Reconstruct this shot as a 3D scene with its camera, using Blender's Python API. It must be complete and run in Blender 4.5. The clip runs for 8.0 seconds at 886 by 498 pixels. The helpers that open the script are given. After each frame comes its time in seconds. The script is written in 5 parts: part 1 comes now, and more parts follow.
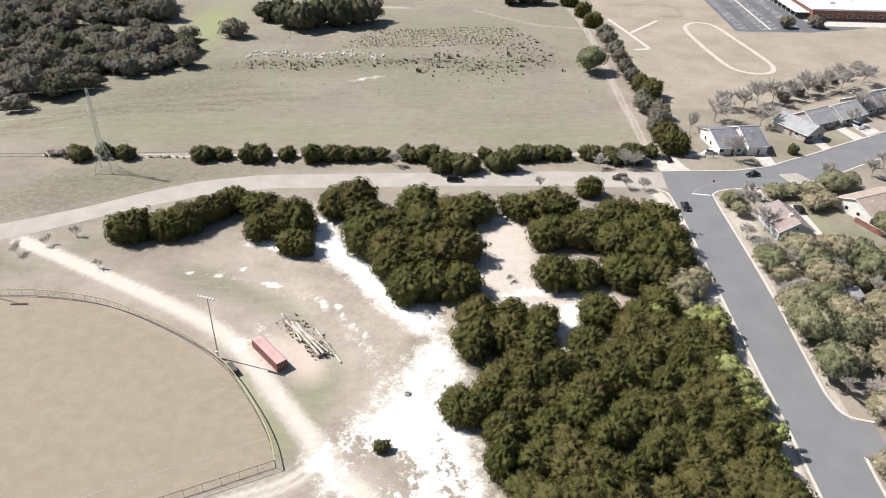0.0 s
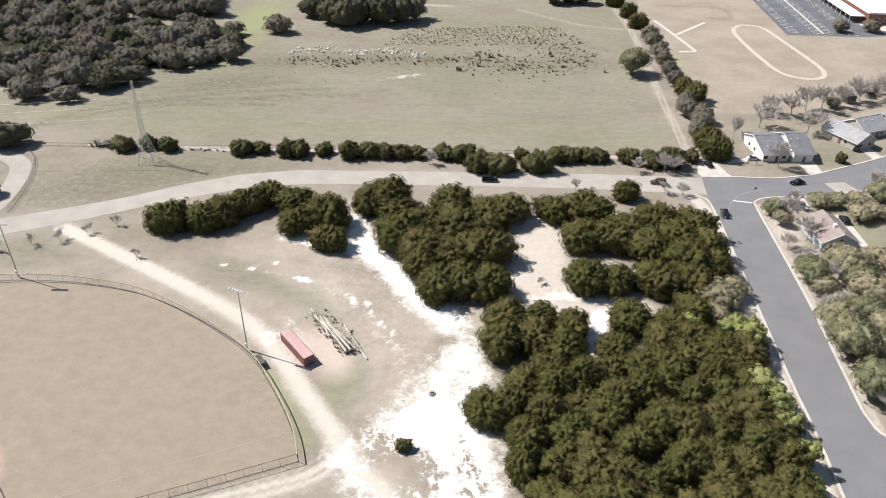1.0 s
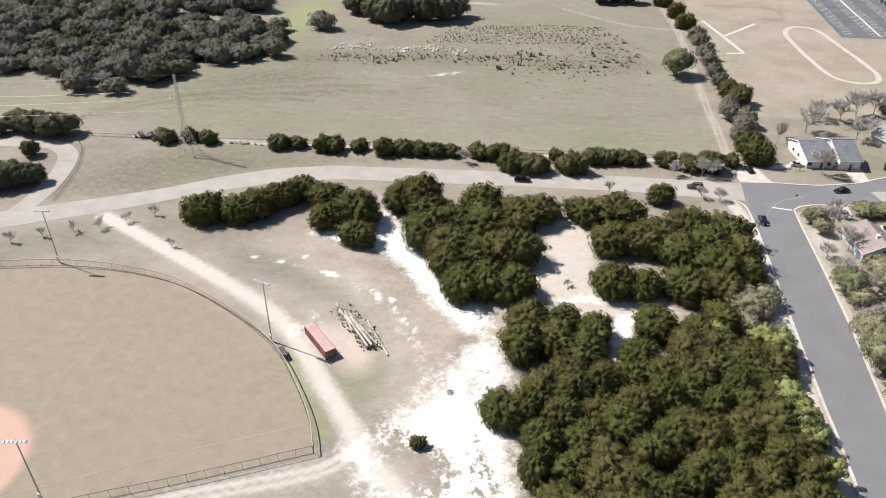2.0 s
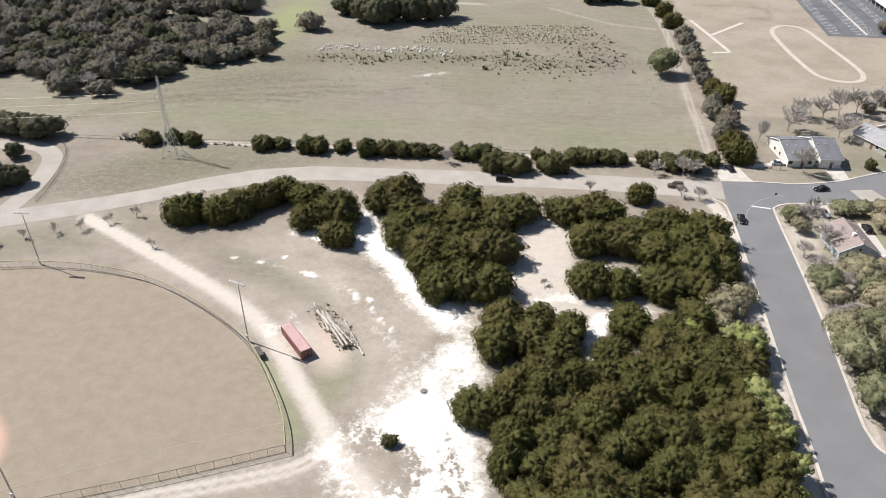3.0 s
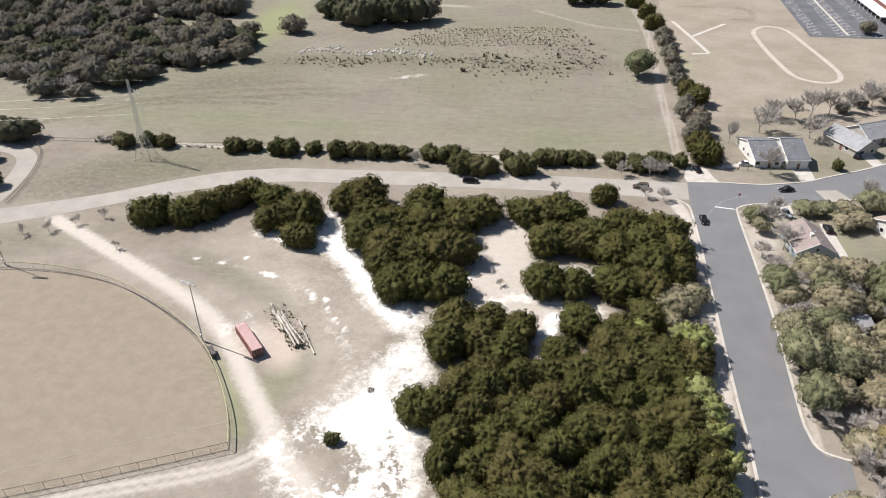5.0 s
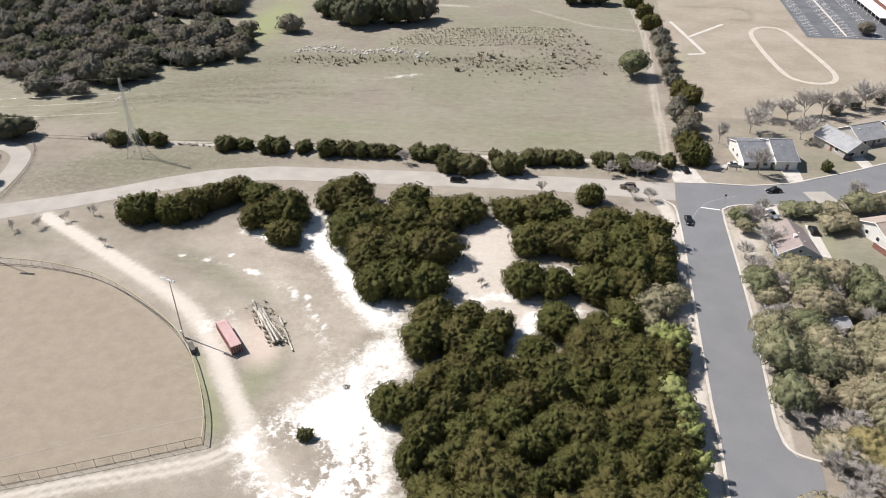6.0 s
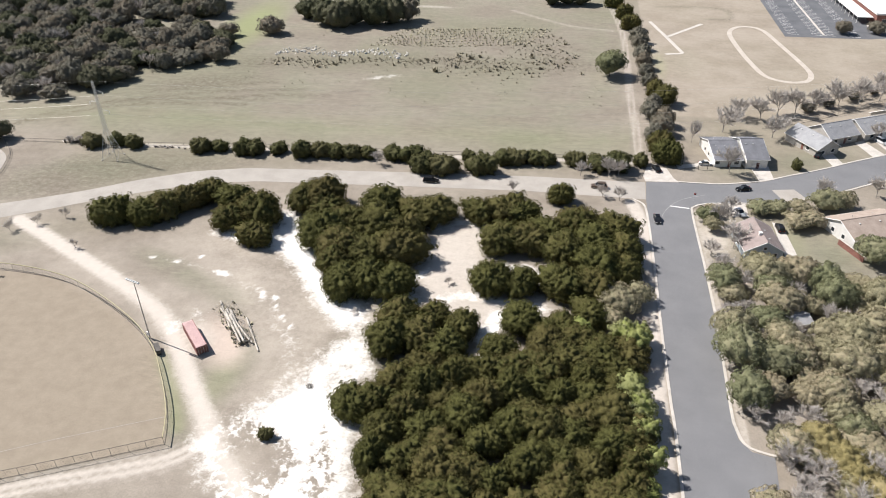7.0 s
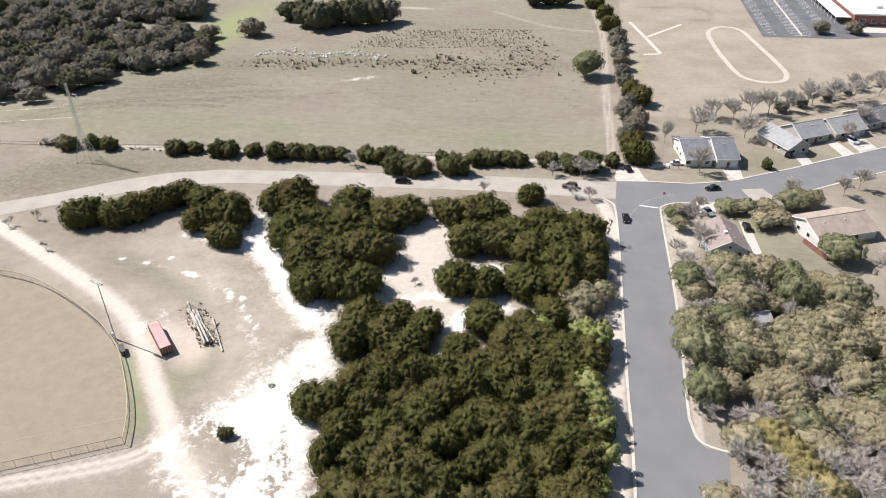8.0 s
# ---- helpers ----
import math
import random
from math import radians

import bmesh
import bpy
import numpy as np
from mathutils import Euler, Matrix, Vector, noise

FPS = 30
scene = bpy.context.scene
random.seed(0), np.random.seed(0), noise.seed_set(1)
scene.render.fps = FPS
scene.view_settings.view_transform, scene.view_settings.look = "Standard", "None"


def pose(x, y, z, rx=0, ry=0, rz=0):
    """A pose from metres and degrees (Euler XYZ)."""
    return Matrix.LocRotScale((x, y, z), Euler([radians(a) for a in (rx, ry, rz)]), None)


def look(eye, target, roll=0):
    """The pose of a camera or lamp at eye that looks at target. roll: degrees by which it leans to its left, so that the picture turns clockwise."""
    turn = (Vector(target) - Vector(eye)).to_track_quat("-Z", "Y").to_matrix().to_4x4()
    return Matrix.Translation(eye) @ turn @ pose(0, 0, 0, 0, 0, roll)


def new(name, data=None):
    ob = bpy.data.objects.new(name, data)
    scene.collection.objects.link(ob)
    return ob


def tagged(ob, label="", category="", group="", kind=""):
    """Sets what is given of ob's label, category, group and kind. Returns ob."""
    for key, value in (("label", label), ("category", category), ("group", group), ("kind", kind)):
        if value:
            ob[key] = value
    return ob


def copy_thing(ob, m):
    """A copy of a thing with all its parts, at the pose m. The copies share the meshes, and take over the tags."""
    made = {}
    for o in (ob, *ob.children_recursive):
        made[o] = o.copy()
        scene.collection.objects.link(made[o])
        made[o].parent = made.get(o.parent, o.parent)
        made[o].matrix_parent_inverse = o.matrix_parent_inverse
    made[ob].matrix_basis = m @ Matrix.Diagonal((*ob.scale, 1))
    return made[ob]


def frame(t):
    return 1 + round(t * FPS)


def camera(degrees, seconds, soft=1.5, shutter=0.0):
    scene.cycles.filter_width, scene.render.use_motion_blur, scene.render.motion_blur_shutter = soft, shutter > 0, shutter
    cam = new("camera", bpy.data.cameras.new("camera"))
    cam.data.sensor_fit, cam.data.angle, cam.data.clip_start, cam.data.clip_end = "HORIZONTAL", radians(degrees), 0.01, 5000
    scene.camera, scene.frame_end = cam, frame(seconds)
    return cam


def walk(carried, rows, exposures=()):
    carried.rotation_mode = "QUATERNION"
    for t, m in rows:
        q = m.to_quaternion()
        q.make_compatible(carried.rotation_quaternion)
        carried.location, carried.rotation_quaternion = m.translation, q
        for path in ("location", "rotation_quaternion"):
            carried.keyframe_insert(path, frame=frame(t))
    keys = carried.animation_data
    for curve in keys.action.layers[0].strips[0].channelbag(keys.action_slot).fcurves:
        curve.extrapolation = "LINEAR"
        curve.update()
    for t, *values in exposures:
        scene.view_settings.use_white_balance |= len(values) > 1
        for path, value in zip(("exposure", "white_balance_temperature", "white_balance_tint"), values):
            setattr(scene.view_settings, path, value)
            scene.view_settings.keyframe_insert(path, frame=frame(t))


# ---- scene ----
cam = camera(63.6, 8.0, soft=1.0)
PATH = [
    (0, (0.797, 0.316, 99.806), (0.737, 1.997, 98.725), 1.4),
    (0.5, (1.911, 0.954, 99.743), (1.854, 2.635, 98.661), 1.2),
    (1, (2.719, 1.15, 99.885), (2.55, 2.819, 98.798), 1.2),
    (1.2, (3.477, 1.265, 99.904), (3.236, 2.924, 98.813), 1.2),
    (2.5, (9.64, 1.943, 100.529), (9.344, 3.59, 99.434), 0.6),
    (3, (12.429, 1.927, 100.865), (12.137, 3.575, 99.769), 0.4),
    (3.5, (15.29, 2.093, 101.058), (15.003, 3.742, 99.963), 0.2),
    (4, (18.347, 2.317, 101.226), (18.065, 3.967, 100.132), 0.1),
    (4.5, (21.41, 2.453, 101.516), (21.134, 4.104, 100.422), 0.0),
    (4.7, (22.66, 2.5, 101.58), (22.371, 4.15, 100.487), 0.0),
    (6, (31.161, 2.957, 102.06), (30.826, 4.598, 100.966), -0.1),
    (6.5, (34.713, 2.999, 102.354), (34.383, 4.641, 101.261), -0.2),
    (7, (38.351, 3.192, 102.588), (38.026, 4.835, 101.496), -0.3),
    (7.5, (42.009, 3.329, 102.874), (41.689, 4.974, 101.782), -0.4),
    (8, (45.834, 3.43, 103.116), (45.518, 5.077, 102.025), -0.4),
]
walk(cam, [(t, look(eye, target, roll)) for t, eye, target, roll in PATH],
     [(0, 0.50), (1, 0.46), (2.5, 0.40), (4.5, 0.34), (6.5, 0.42), (8, 0.50)])

# ---- light ----
SUN_FROM = Vector((-0.965, 0.26, 0.0)).normalized()
SUN_ELEV = radians(49)
sun_data = bpy.data.lights.new("sun", "SUN")
sun_data.energy, sun_data.angle, sun_data.color = 5.0, radians(0.5), (1.0, 0.945, 0.905)
sun = new("sun", sun_data)
sun_vec = SUN_FROM * math.cos(SUN_ELEV) + Vector((0, 0, math.sin(SUN_ELEV)))
sun.matrix_world = look(tuple(sun_vec * 300), (0, 0, 0))
world = bpy.data.worlds.new("world")
scene.world = world
world.use_nodes = True
wn = world.node_tree.nodes
sky = wn.new("ShaderNodeTexSky")
sky.sky_type, sky.sun_disc = "NISHITA", False
sky.sun_elevation = SUN_ELEV
sky.sun_rotation = math.atan2(SUN_FROM.x, SUN_FROM.y)
world.node_tree.links.new(sky.outputs[0], wn["Background"].inputs[0])
wn["Background"].inputs[1].default_value = 0.060

# ---- materials ----
def nodes_of(name):
    m = bpy.data.materials.new(name)
    m.use_nodes = True
    nt = m.node_tree
    return m, nt, nt.nodes["Principled BSDF"]


def ramp(nt, fac, stops):
    n = nt.nodes.new("ShaderNodeValToRGB")
    while len(n.color_ramp.elements) < len(stops):
        n.color_ramp.elements.new(0.5)
    for e, (p, c) in zip(n.color_ramp.elements, stops):
        e.position, e.color = p, (*c, 1)
    nt.links.new(fac, n.inputs[0])
    return n.outputs[0]


def noise_tex(nt, scale, detail=4.0, rough=0.55, vec=None, warp=0.0):
    n = nt.nodes.new("ShaderNodeTexNoise")
    n.inputs["Scale"].default_value, n.inputs["Detail"].default_value = scale, detail
    n.inputs["Roughness"].default_value, n.inputs["Distortion"].default_value = rough, warp
    if vec is not None:
        nt.links.new(vec, n.inputs["Vector"])
    return n.outputs[0]


def mix(nt, fac, a, b, mode="MIX"):
    n = nt.nodes.new("ShaderNodeMix")
    n.data_type, n.blend_type = "RGBA", mode
    for sock, v in ((n.inputs[0], fac), (n.inputs[6], a), (n.inputs[7], b)):
        if isinstance(v, (int, float)):
            sock.default_value = v
        elif isinstance(v, tuple):
            sock.default_value = (*v, 1)
        else:
            nt.links.new(v, sock)
    return n.outputs[2]


def calc(nt, op, a, b=0.0, clamp=False):
    n = nt.nodes.new("ShaderNodeMath")
    n.operation, n.use_clamp = op, clamp
    for sock, v in zip(n.inputs, (a, b)):
        if isinstance(v, (int, float)):
            sock.default_value = v
        else:
            nt.links.new(v, sock)
    return n.outputs[0]


def step(nt, v, lo, hi):
    n = nt.nodes.new("ShaderNodeMapRange")
    n.interpolation_type = "SMOOTHSTEP"
    n.inputs[1].default_value, n.inputs[2].default_value = lo, hi
    nt.links.new(v, n.inputs[0])
    return n.outputs[0]


def bumped(nt, bsdf, height, strength, distance):
    b = nt.nodes.new("ShaderNodeBump")
    b.inputs["Strength"].default_value, b.inputs["Distance"].default_value = strength, distance
    nt.links.new(height, b.inputs["Height"])
    nt.links.new(b.outputs[0], bsdf.inputs["Normal"])


def place(nt):
    return nt.nodes.new("ShaderNodeNewGeometry").outputs["Position"]


def surface(name, a, b, scale=1.0, fine=12.0, rough=0.85, metal=0.0, bump=0.3, spread=0.5):
    """Two colours mixed by a coarse noise, speckled by a fine one."""
    m, nt, bs = nodes_of(name)
    p = place(nt)
    big, small = noise_tex(nt, scale, 5, 0.6, p), noise_tex(nt, fine, 3, 0.6, p)
    col = mix(nt, step(nt, big, 0.5 - spread / 2, 0.5 + spread / 2), a, b)
    col = mix(nt, 0.45, col, ramp(nt, small, [(0.3, (0.35, 0.35, 0.35)), (0.7, (0.65, 0.65, 0.65))]), "OVERLAY")
    nt.links.new(col, bs.inputs["Base Color"])
    bs.inputs["Roughness"].default_value, bs.inputs["Metallic"].default_value = rough, metal
    if bump:
        bumped(nt, bs, small, bump, 0.5 / fine)
    return m


def leafy(name, dark, light, odd, rough=0.75):
    """Foliage: each tuft has its own shade, each tree its own tint."""
    m, nt, bs = nodes_of(name)
    geo, info = nt.nodes.new("ShaderNodeNewGeometry"), nt.nodes.new("ShaderNodeObjectInfo")
    patch, fine = noise_tex(nt, 0.8, 4, 0.6, geo.outputs["Position"]), noise_tex(nt, 4.5, 3, 0.7, geo.outputs["Position"])
    f = calc(nt, "ADD", calc(nt, "MULTIPLY", geo.outputs["Random Per Island"], 0.44), calc(nt, "MULTIPLY", step(nt, patch, 0.25, 0.75), 0.34))
    f = calc(nt, "ADD", f, calc(nt, "MULTIPLY", step(nt, fine, 0.3, 0.7), 0.24))
    col = mix(nt, f, dark, light)
    col = mix(nt, calc(nt, "MULTIPLY", step(nt, info.outputs["Random"], 0.35, 1.0), 0.8), col, odd)
    nt.links.new(col, bs.inputs["Base Color"])
    bs.inputs["Roughness"].default_value = rough
    bs.inputs["Specular IOR Level"].default_value = 0.08
    thin, both = nt.nodes.new("ShaderNodeBsdfTranslucent"), nt.nodes.new("ShaderNodeMixShader")
    nt.links.new(col, thin.inputs[0])
    both.inputs[0].default_value = 0.13
    nt.links.new(bs.outputs[0], both.inputs[1])
    nt.links.new(thin.outputs[0], both.inputs[2])
    nt.links.new(both.outputs[0], nt.nodes["Material Output"].inputs[0])
    return m


M = {}
M["juniper"] = leafy("juniper_leaf", (0.025, 0.028, 0.011), (0.148, 0.148, 0.048), (0.112, 0.094, 0.038))
M["juniperdark"] = leafy("dark_juniper_leaf", (0.020, 0.023, 0.011), (0.138, 0.142, 0.055), (0.115, 0.106, 0.052))
M["oak"] = leafy("oak_leaf", (0.13, 0.121, 0.073), (0.44, 0.41, 0.265), (0.38, 0.325, 0.225))
M["oakgreen"] = leafy("green_oak_leaf", (0.085, 0.094, 0.052), (0.29, 0.30, 0.17), (0.26, 0.25, 0.155))
M["cedar"] = leafy("dark_cedar_leaf", (0.034, 0.038, 0.023), (0.135, 0.142, 0.080), (0.12, 0.115, 0.075))
M["greywood"] = leafy("winter_leaf", (0.062, 0.061, 0.052), (0.285, 0.272, 0.212), (0.21, 0.175, 0.13))
M["lime"] = leafy("young_leaf", (0.14, 0.165, 0.05), (0.36, 0.39, 0.14), (0.30, 0.30, 0.16))
M["golden"] = leafy("golden_leaf", (0.17, 0.145, 0.062), (0.38, 0.33, 0.16), (0.32, 0.27, 0.145))
M["bark"] = surface("bark", (0.10, 0.085, 0.07), (0.19, 0.165, 0.14), 2, 14, 0.9)
M["twig"] = surface("bare_twigs", (0.42, 0.385, 0.35), (0.58, 0.54, 0.50), 2, 9, 0.9, 0, 0)
M["twigwood"] = surface("grey_bare_wood", (0.26, 0.235, 0.21), (0.40, 0.37, 0.34), 2, 9, 0.9, 0, 0)
M["asphalt"] = surface("asphalt", (0.162, 0.165, 0.172), (0.204, 0.206, 0.212), 0.12, 9, 0.9, 0, 0.2, 0.7)
M["lotasphalt"] = surface("lot_asphalt", (0.10, 0.105, 0.115), (0.15, 0.155, 0.165), 0.1, 6, 0.9)
M["chipseal"] = surface("pale_chip_seal", (0.345, 0.32, 0.285), (0.42, 0.39, 0.35), 0.16, 5, 0.95)
M["paledirt"] = surface("pale_packed_dirt", (0.45, 0.40, 0.345), (0.54, 0.49, 0.425), 0.3, 4, 0.95)
M["concrete"] = surface("concrete", (0.46, 0.43, 0.385), (0.60, 0.56, 0.51), 0.4, 6, 0.9)
M["white"] = surface("white_paint", (0.72, 0.71, 0.68), (0.82, 0.81, 0.79), 1.2, 8, 0.7, 0, 0.05)
M["paleline"] = surface("worn_road_paint", (0.30, 0.30, 0.29), (0.48, 0.47, 0.45), 2.5, 11, 0.8, 0, 0)
M["roofgrey"] = surface("grey_shingles", (0.15, 0.155, 0.17), (0.21, 0.215, 0.235), 0.5, 6, 0.85)
M["rooflight"] = surface("light_grey_shingles", (0.27, 0.275, 0.285), (0.36, 0.365, 0.375), 0.5, 6, 0.85)
M["roofpink"] = surface("rosy_brown_shingles", (0.24, 0.195, 0.182), (0.32, 0.265, 0.248), 0.5, 6, 0.85)
M["rooftan"] = surface("tan_shingles", (0.33, 0.265, 0.22), (0.43, 0.355, 0.30), 0.5, 6, 0.85)
M["siding"] = surface("pale_siding", (0.60, 0.59, 0.56), (0.72, 0.71, 0.68), 0.8, 7, 0.75)
M["tansiding"] = surface("tan_siding", (0.36, 0.335, 0.30), (0.45, 0.425, 0.385), 0.8, 7, 0.75)
M["bluesiding"] = surface("blue_grey_siding", (0.40, 0.46, 0.50), (0.47, 0.53, 0.57), 0.8, 7, 0.75)
M["brick"] = surface("red_brick", (0.17, 0.075, 0.06), (0.26, 0.12, 0.095), 1.0, 7, 0.85)
M["trunkmetal"] = surface("galvanised_steel", (0.50, 0.50, 0.48), (0.62, 0.62, 0.60), 1.0, 8, 0.5, 0.2, 0.1)
M["darkmetal"] = surface("dark_steel", (0.06, 0.055, 0.05), (0.11, 0.10, 0.09), 1.0, 8, 0.6, 0.2)
M["post"] = surface("grey_steel_post", (0.16, 0.155, 0.145), (0.24, 0.23, 0.21), 1.0, 8, 0.6, 0.2)
M["yellowcap"] = surface("faded_yellow_cap", (0.36, 0.32, 0.18), (0.47, 0.43, 0.27), 1.0, 8, 0.7, 0, 0.1)
M["rustroof"] = surface("sun_faded_red_paint", (0.53, 0.345, 0.33), (0.61, 0.43, 0.41), 0.7, 6, 0.6, 0, 0.15)
M["rust"] = surface("red_oxide_paint", (0.24, 0.105, 0.095), (0.32, 0.155, 0.14), 0.7, 6, 0.65, 0, 0.15)
M["rustdark"] = surface("rusty_dark_steel", (0.13, 0.06, 0.05), (0.22, 0.10, 0.08), 1.2, 9, 0.75)
M["timber"] = surface("weathered_timber", (0.38, 0.35, 0.30), (0.60, 0.56, 0.50), 1.0, 9, 0.9)
M["stone"] = surface("pale_limestone", (0.55, 0.52, 0.46), (0.74, 0.71, 0.65), 0.8, 6, 0.95)
M["rubber"] = surface("black_rubber", (0.02, 0.02, 0.02), (0.04, 0.04, 0.04), 2, 10, 0.85)
M["carblack"] = surface("black_car_paint", (0.012, 0.012, 0.014), (0.02, 0.02, 0.022), 1, 8, 0.22, 0.2, 0)
M["carwhite"] = surface("white_car_paint", (0.70, 0.70, 0.70), (0.78, 0.78, 0.78), 1, 8, 0.25, 0, 0)
M["carbrown"] = surface("bronze_car_paint", (0.13, 0.095, 0.07), (0.16, 0.12, 0.09), 1, 8, 0.28, 0.4, 0)
M["glass"] = surface("dark_window_glass", (0.02, 0.024, 0.028), (0.035, 0.04, 0.045), 0.6, 5, 0.06, 0, 0)
M["lamp"] = surface("lamp_glass", (0.75, 0.75, 0.72), (0.85, 0.85, 0.83), 1, 8, 0.3, 0, 0)
M["redlens"] = surface("red_lens", (0.30, 0.02, 0.02), (0.4, 0.03, 0.03), 1, 8, 0.3, 0, 0)
M["wire"] = surface("power_line_wire", (0.55, 0.54, 0.50), (0.65, 0.64, 0.6), 1, 8, 0.4, 0.5, 0)


def ground_material():
    """Dry winter grass, bare limestone caliche, dirt tracks and a clay infield, each following its own map on the sheet."""
    m, nt, bs = nodes_of("ground")
    p = place(nt)

    def attr(name):
        n = nt.nodes.new("ShaderNodeAttribute")
        n.attribute_name = name
        return n.outputs["Fac"]
    n1, n2, n3 = noise_tex(nt, 0.05, 6, 0.6, p), noise_tex(nt, 0.35, 6, 0.65, p), noise_tex(nt, 2.6, 4, 0.7, p)
    n6 = noise_tex(nt, 0.85, 7, 0.72, p, 0.8)
    n4 = noise_tex(nt, 0.013, 3, 0.5, p)
    n7 = noise_tex(nt, 0.62, 7, 0.7, p, 0.4)
    lay = nt.nodes.new("ShaderNodeMapping")
    lay.inputs["Scale"].default_value, lay.inputs["Rotation"].default_value = (0.10, 0.55, 1.0), (0, 0, radians(-8))
    nt.links.new(p, lay.inputs["Vector"])
    n5 = noise_tex(nt, 1.0, 5, 0.7, lay.outputs[0], 1.6)
    grass = mix(nt, step(nt, n1, 0.33, 0.67), (0.245, 0.214, 0.175), (0.318, 0.281, 0.236))
    grass = mix(nt, calc(nt, "MULTIPLY", step(nt, n4, 0.45, 0.62), 0.45), grass, (0.23, 0.215, 0.152))
    green = calc(nt, "MULTIPLY", attr("green"), calc(nt, "ADD", 0.15, calc(nt, "MULTIPLY", step(nt, calc(nt, "ADD", calc(nt, "MULTIPLY", n1, 0.6), calc(nt, "MULTIPLY", n4, 0.5)), 0.42, 0.66), 0.95)))
    grass = mix(nt, green, grass, (0.208, 0.207, 0.146))
    grass = mix(nt, attr("lawn"), grass, mix(nt, step(nt, n2, 0.3, 0.7), (0.282, 0.239, 0.184), (0.314, 0.268, 0.208)))
    grass = mix(nt, calc(nt, "SUBTRACT", 0.42, calc(nt, "MULTIPLY", attr("lawn"), 0.32)), grass, ramp(nt, n2, [(0.28, (0.36, 0.36, 0.36)), (0.72, (0.64, 0.64, 0.64))]), "OVERLAY")
    grass = mix(nt, calc(nt, "MULTIPLY", attr("green"), 0.55), grass, ramp(nt, n5, [(0.3, (0.30, 0.30, 0.30)), (0.7, (0.67, 0.67, 0.67))]), "OVERLAY")
    grass = mix(nt, calc(nt, "SUBTRACT", 0.42, calc(nt, "MULTIPLY", attr("lawn"), 0.26)), grass, ramp(nt, n3, [(0.28, (0.34, 0.34, 0.34)), (0.72, (0.66, 0.66, 0.66))]), "OVERLAY")
    grass = mix(nt, calc(nt, "MULTIPLY", attr("weedy"), step(nt, n7, 0.36, 0.62)), grass, (0.150, 0.132, 0.098))
    grass = mix(nt, calc(nt, "MULTIPLY", attr("lush"), 0.75), grass, (0.275, 0.305, 0.150))
    blow = calc(nt, "ADD", calc(nt, "MULTIPLY", n1, 0.6), calc(nt, "MULTIPLY", n6, 0.4))
    grass = mix(nt, calc(nt, "MULTIPLY", attr("dust"), step(nt, blow, 0.28, 0.72)), grass, (0.485, 0.434, 0.368))
    grass = mix(nt, calc(nt, "MULTIPLY", attr("rosy"), calc(nt, "ADD", 0.45, calc(nt, "MULTIPLY", n6, 0.6))), grass, (0.60, 0.50, 0.43))
    # trampled pale earth
    track = calc(nt, "ADD", attr("track"), calc(nt, "MULTIPLY", calc(nt, "SUBTRACT", n6, 0.5), 0.6))
    dirt = mix(nt, n2, (0.50, 0.45, 0.395), (0.64, 0.59, 0.525))
    col = mix(nt, step(nt, track, 0.25, 1.0), grass, dirt)
    # white limestone
    cal = calc(nt, "ADD", calc(nt, "ADD", attr("caliche"), calc(nt, "MULTIPLY", calc(nt, "SUBTRACT", n6, 0.5), 0.75)), calc(nt, "MULTIPLY", calc(nt, "SUBTRACT", n2, 0.5), 0.9))
    cal = calc(nt, "ADD", cal, calc(nt, "MULTIPLY", calc(nt, "SUBTRACT", n3, 0.5), 0.25))
    cal = calc(nt, "SUBTRACT", cal, calc(nt, "MULTIPLY", attr("scrub"), step(nt, n7, 0.40, 0.62)))
    lime = mix(nt, n2, (0.72, 0.69, 0.64), (0.88, 0.86, 0.82))
    col = mix(nt, step(nt, cal, 0.30, 0.86), col, lime)
    col = mix(nt, step(nt, attr("clay"), 0.35, 0.55), col, mix(nt, n2, (0.50, 0.33, 0.26), (0.56, 0.39, 0.32)))
    nt.links.new(col, bs.inputs["Base Color"])
    bs.inputs["Roughness"].default_value = 0.95
    bs.inputs["Specular IOR Level"].default_value = 0.15
    bumped(nt, bs, n3, 0.5, 0.15)
    return m


M["ground"] = ground_material()

# ---- mesh tools ----

def mesh_from(name, verts, faces, material=None):
    me = bpy.data.meshes.new(name)
    me.from_pydata([tuple(v) for v in verts], [], [tuple(f) for f in faces])
    me.update()
    if material is not None:
        me.materials.append(material)
    return me


def thing(name, label, category, m=None, group="", kind=""):
    ob = new(name)
    ob.empty_display_size = 0.3
    if m is not None:
        ob.matrix_basis = m
    return tagged(ob, label, category, group, kind)


def part(name, bm, material, parent, label="", smooth=False):
    me = bpy.data.meshes.new(name)
    if smooth:
        for f in bm.faces:
            f.smooth = True
    bm.to_mesh(me)
    bm.free()
    me.materials.append(material)
    ob = new(name, me)
    ob.parent = parent
    return tagged(ob, label)


def box(bm, c, s, m=None, bevel=0.0):
    """A block of size s round c."""
    r = bmesh.ops.create_cube(bm, size=1.0, matrix=(m or Matrix()) @ Matrix.Translation(c) @ Matrix.Diagonal((*s, 1)))
    if bevel:
        es = list({e for v in r["verts"] for e in v.link_edges})
        bmesh.ops.bevel(bm, geom=es, offset=bevel, segments=1, affect="EDGES")
    return r["verts"]


def bar(bm, a, b, r0, r1=None, sides=6):
    """A round bar from a to b."""
    a, b = Vector(a), Vector(b)
    d = b - a
    m = Matrix.Translation((a + b) / 2) @ d.to_track_quat("Z", "Y").to_matrix().to_4x4()
    bmesh.ops.create_cone(bm, cap_ends=True, segments=sides, radius1=r0, radius2=r0 if r1 is None else r1, depth=d.length, matrix=m)


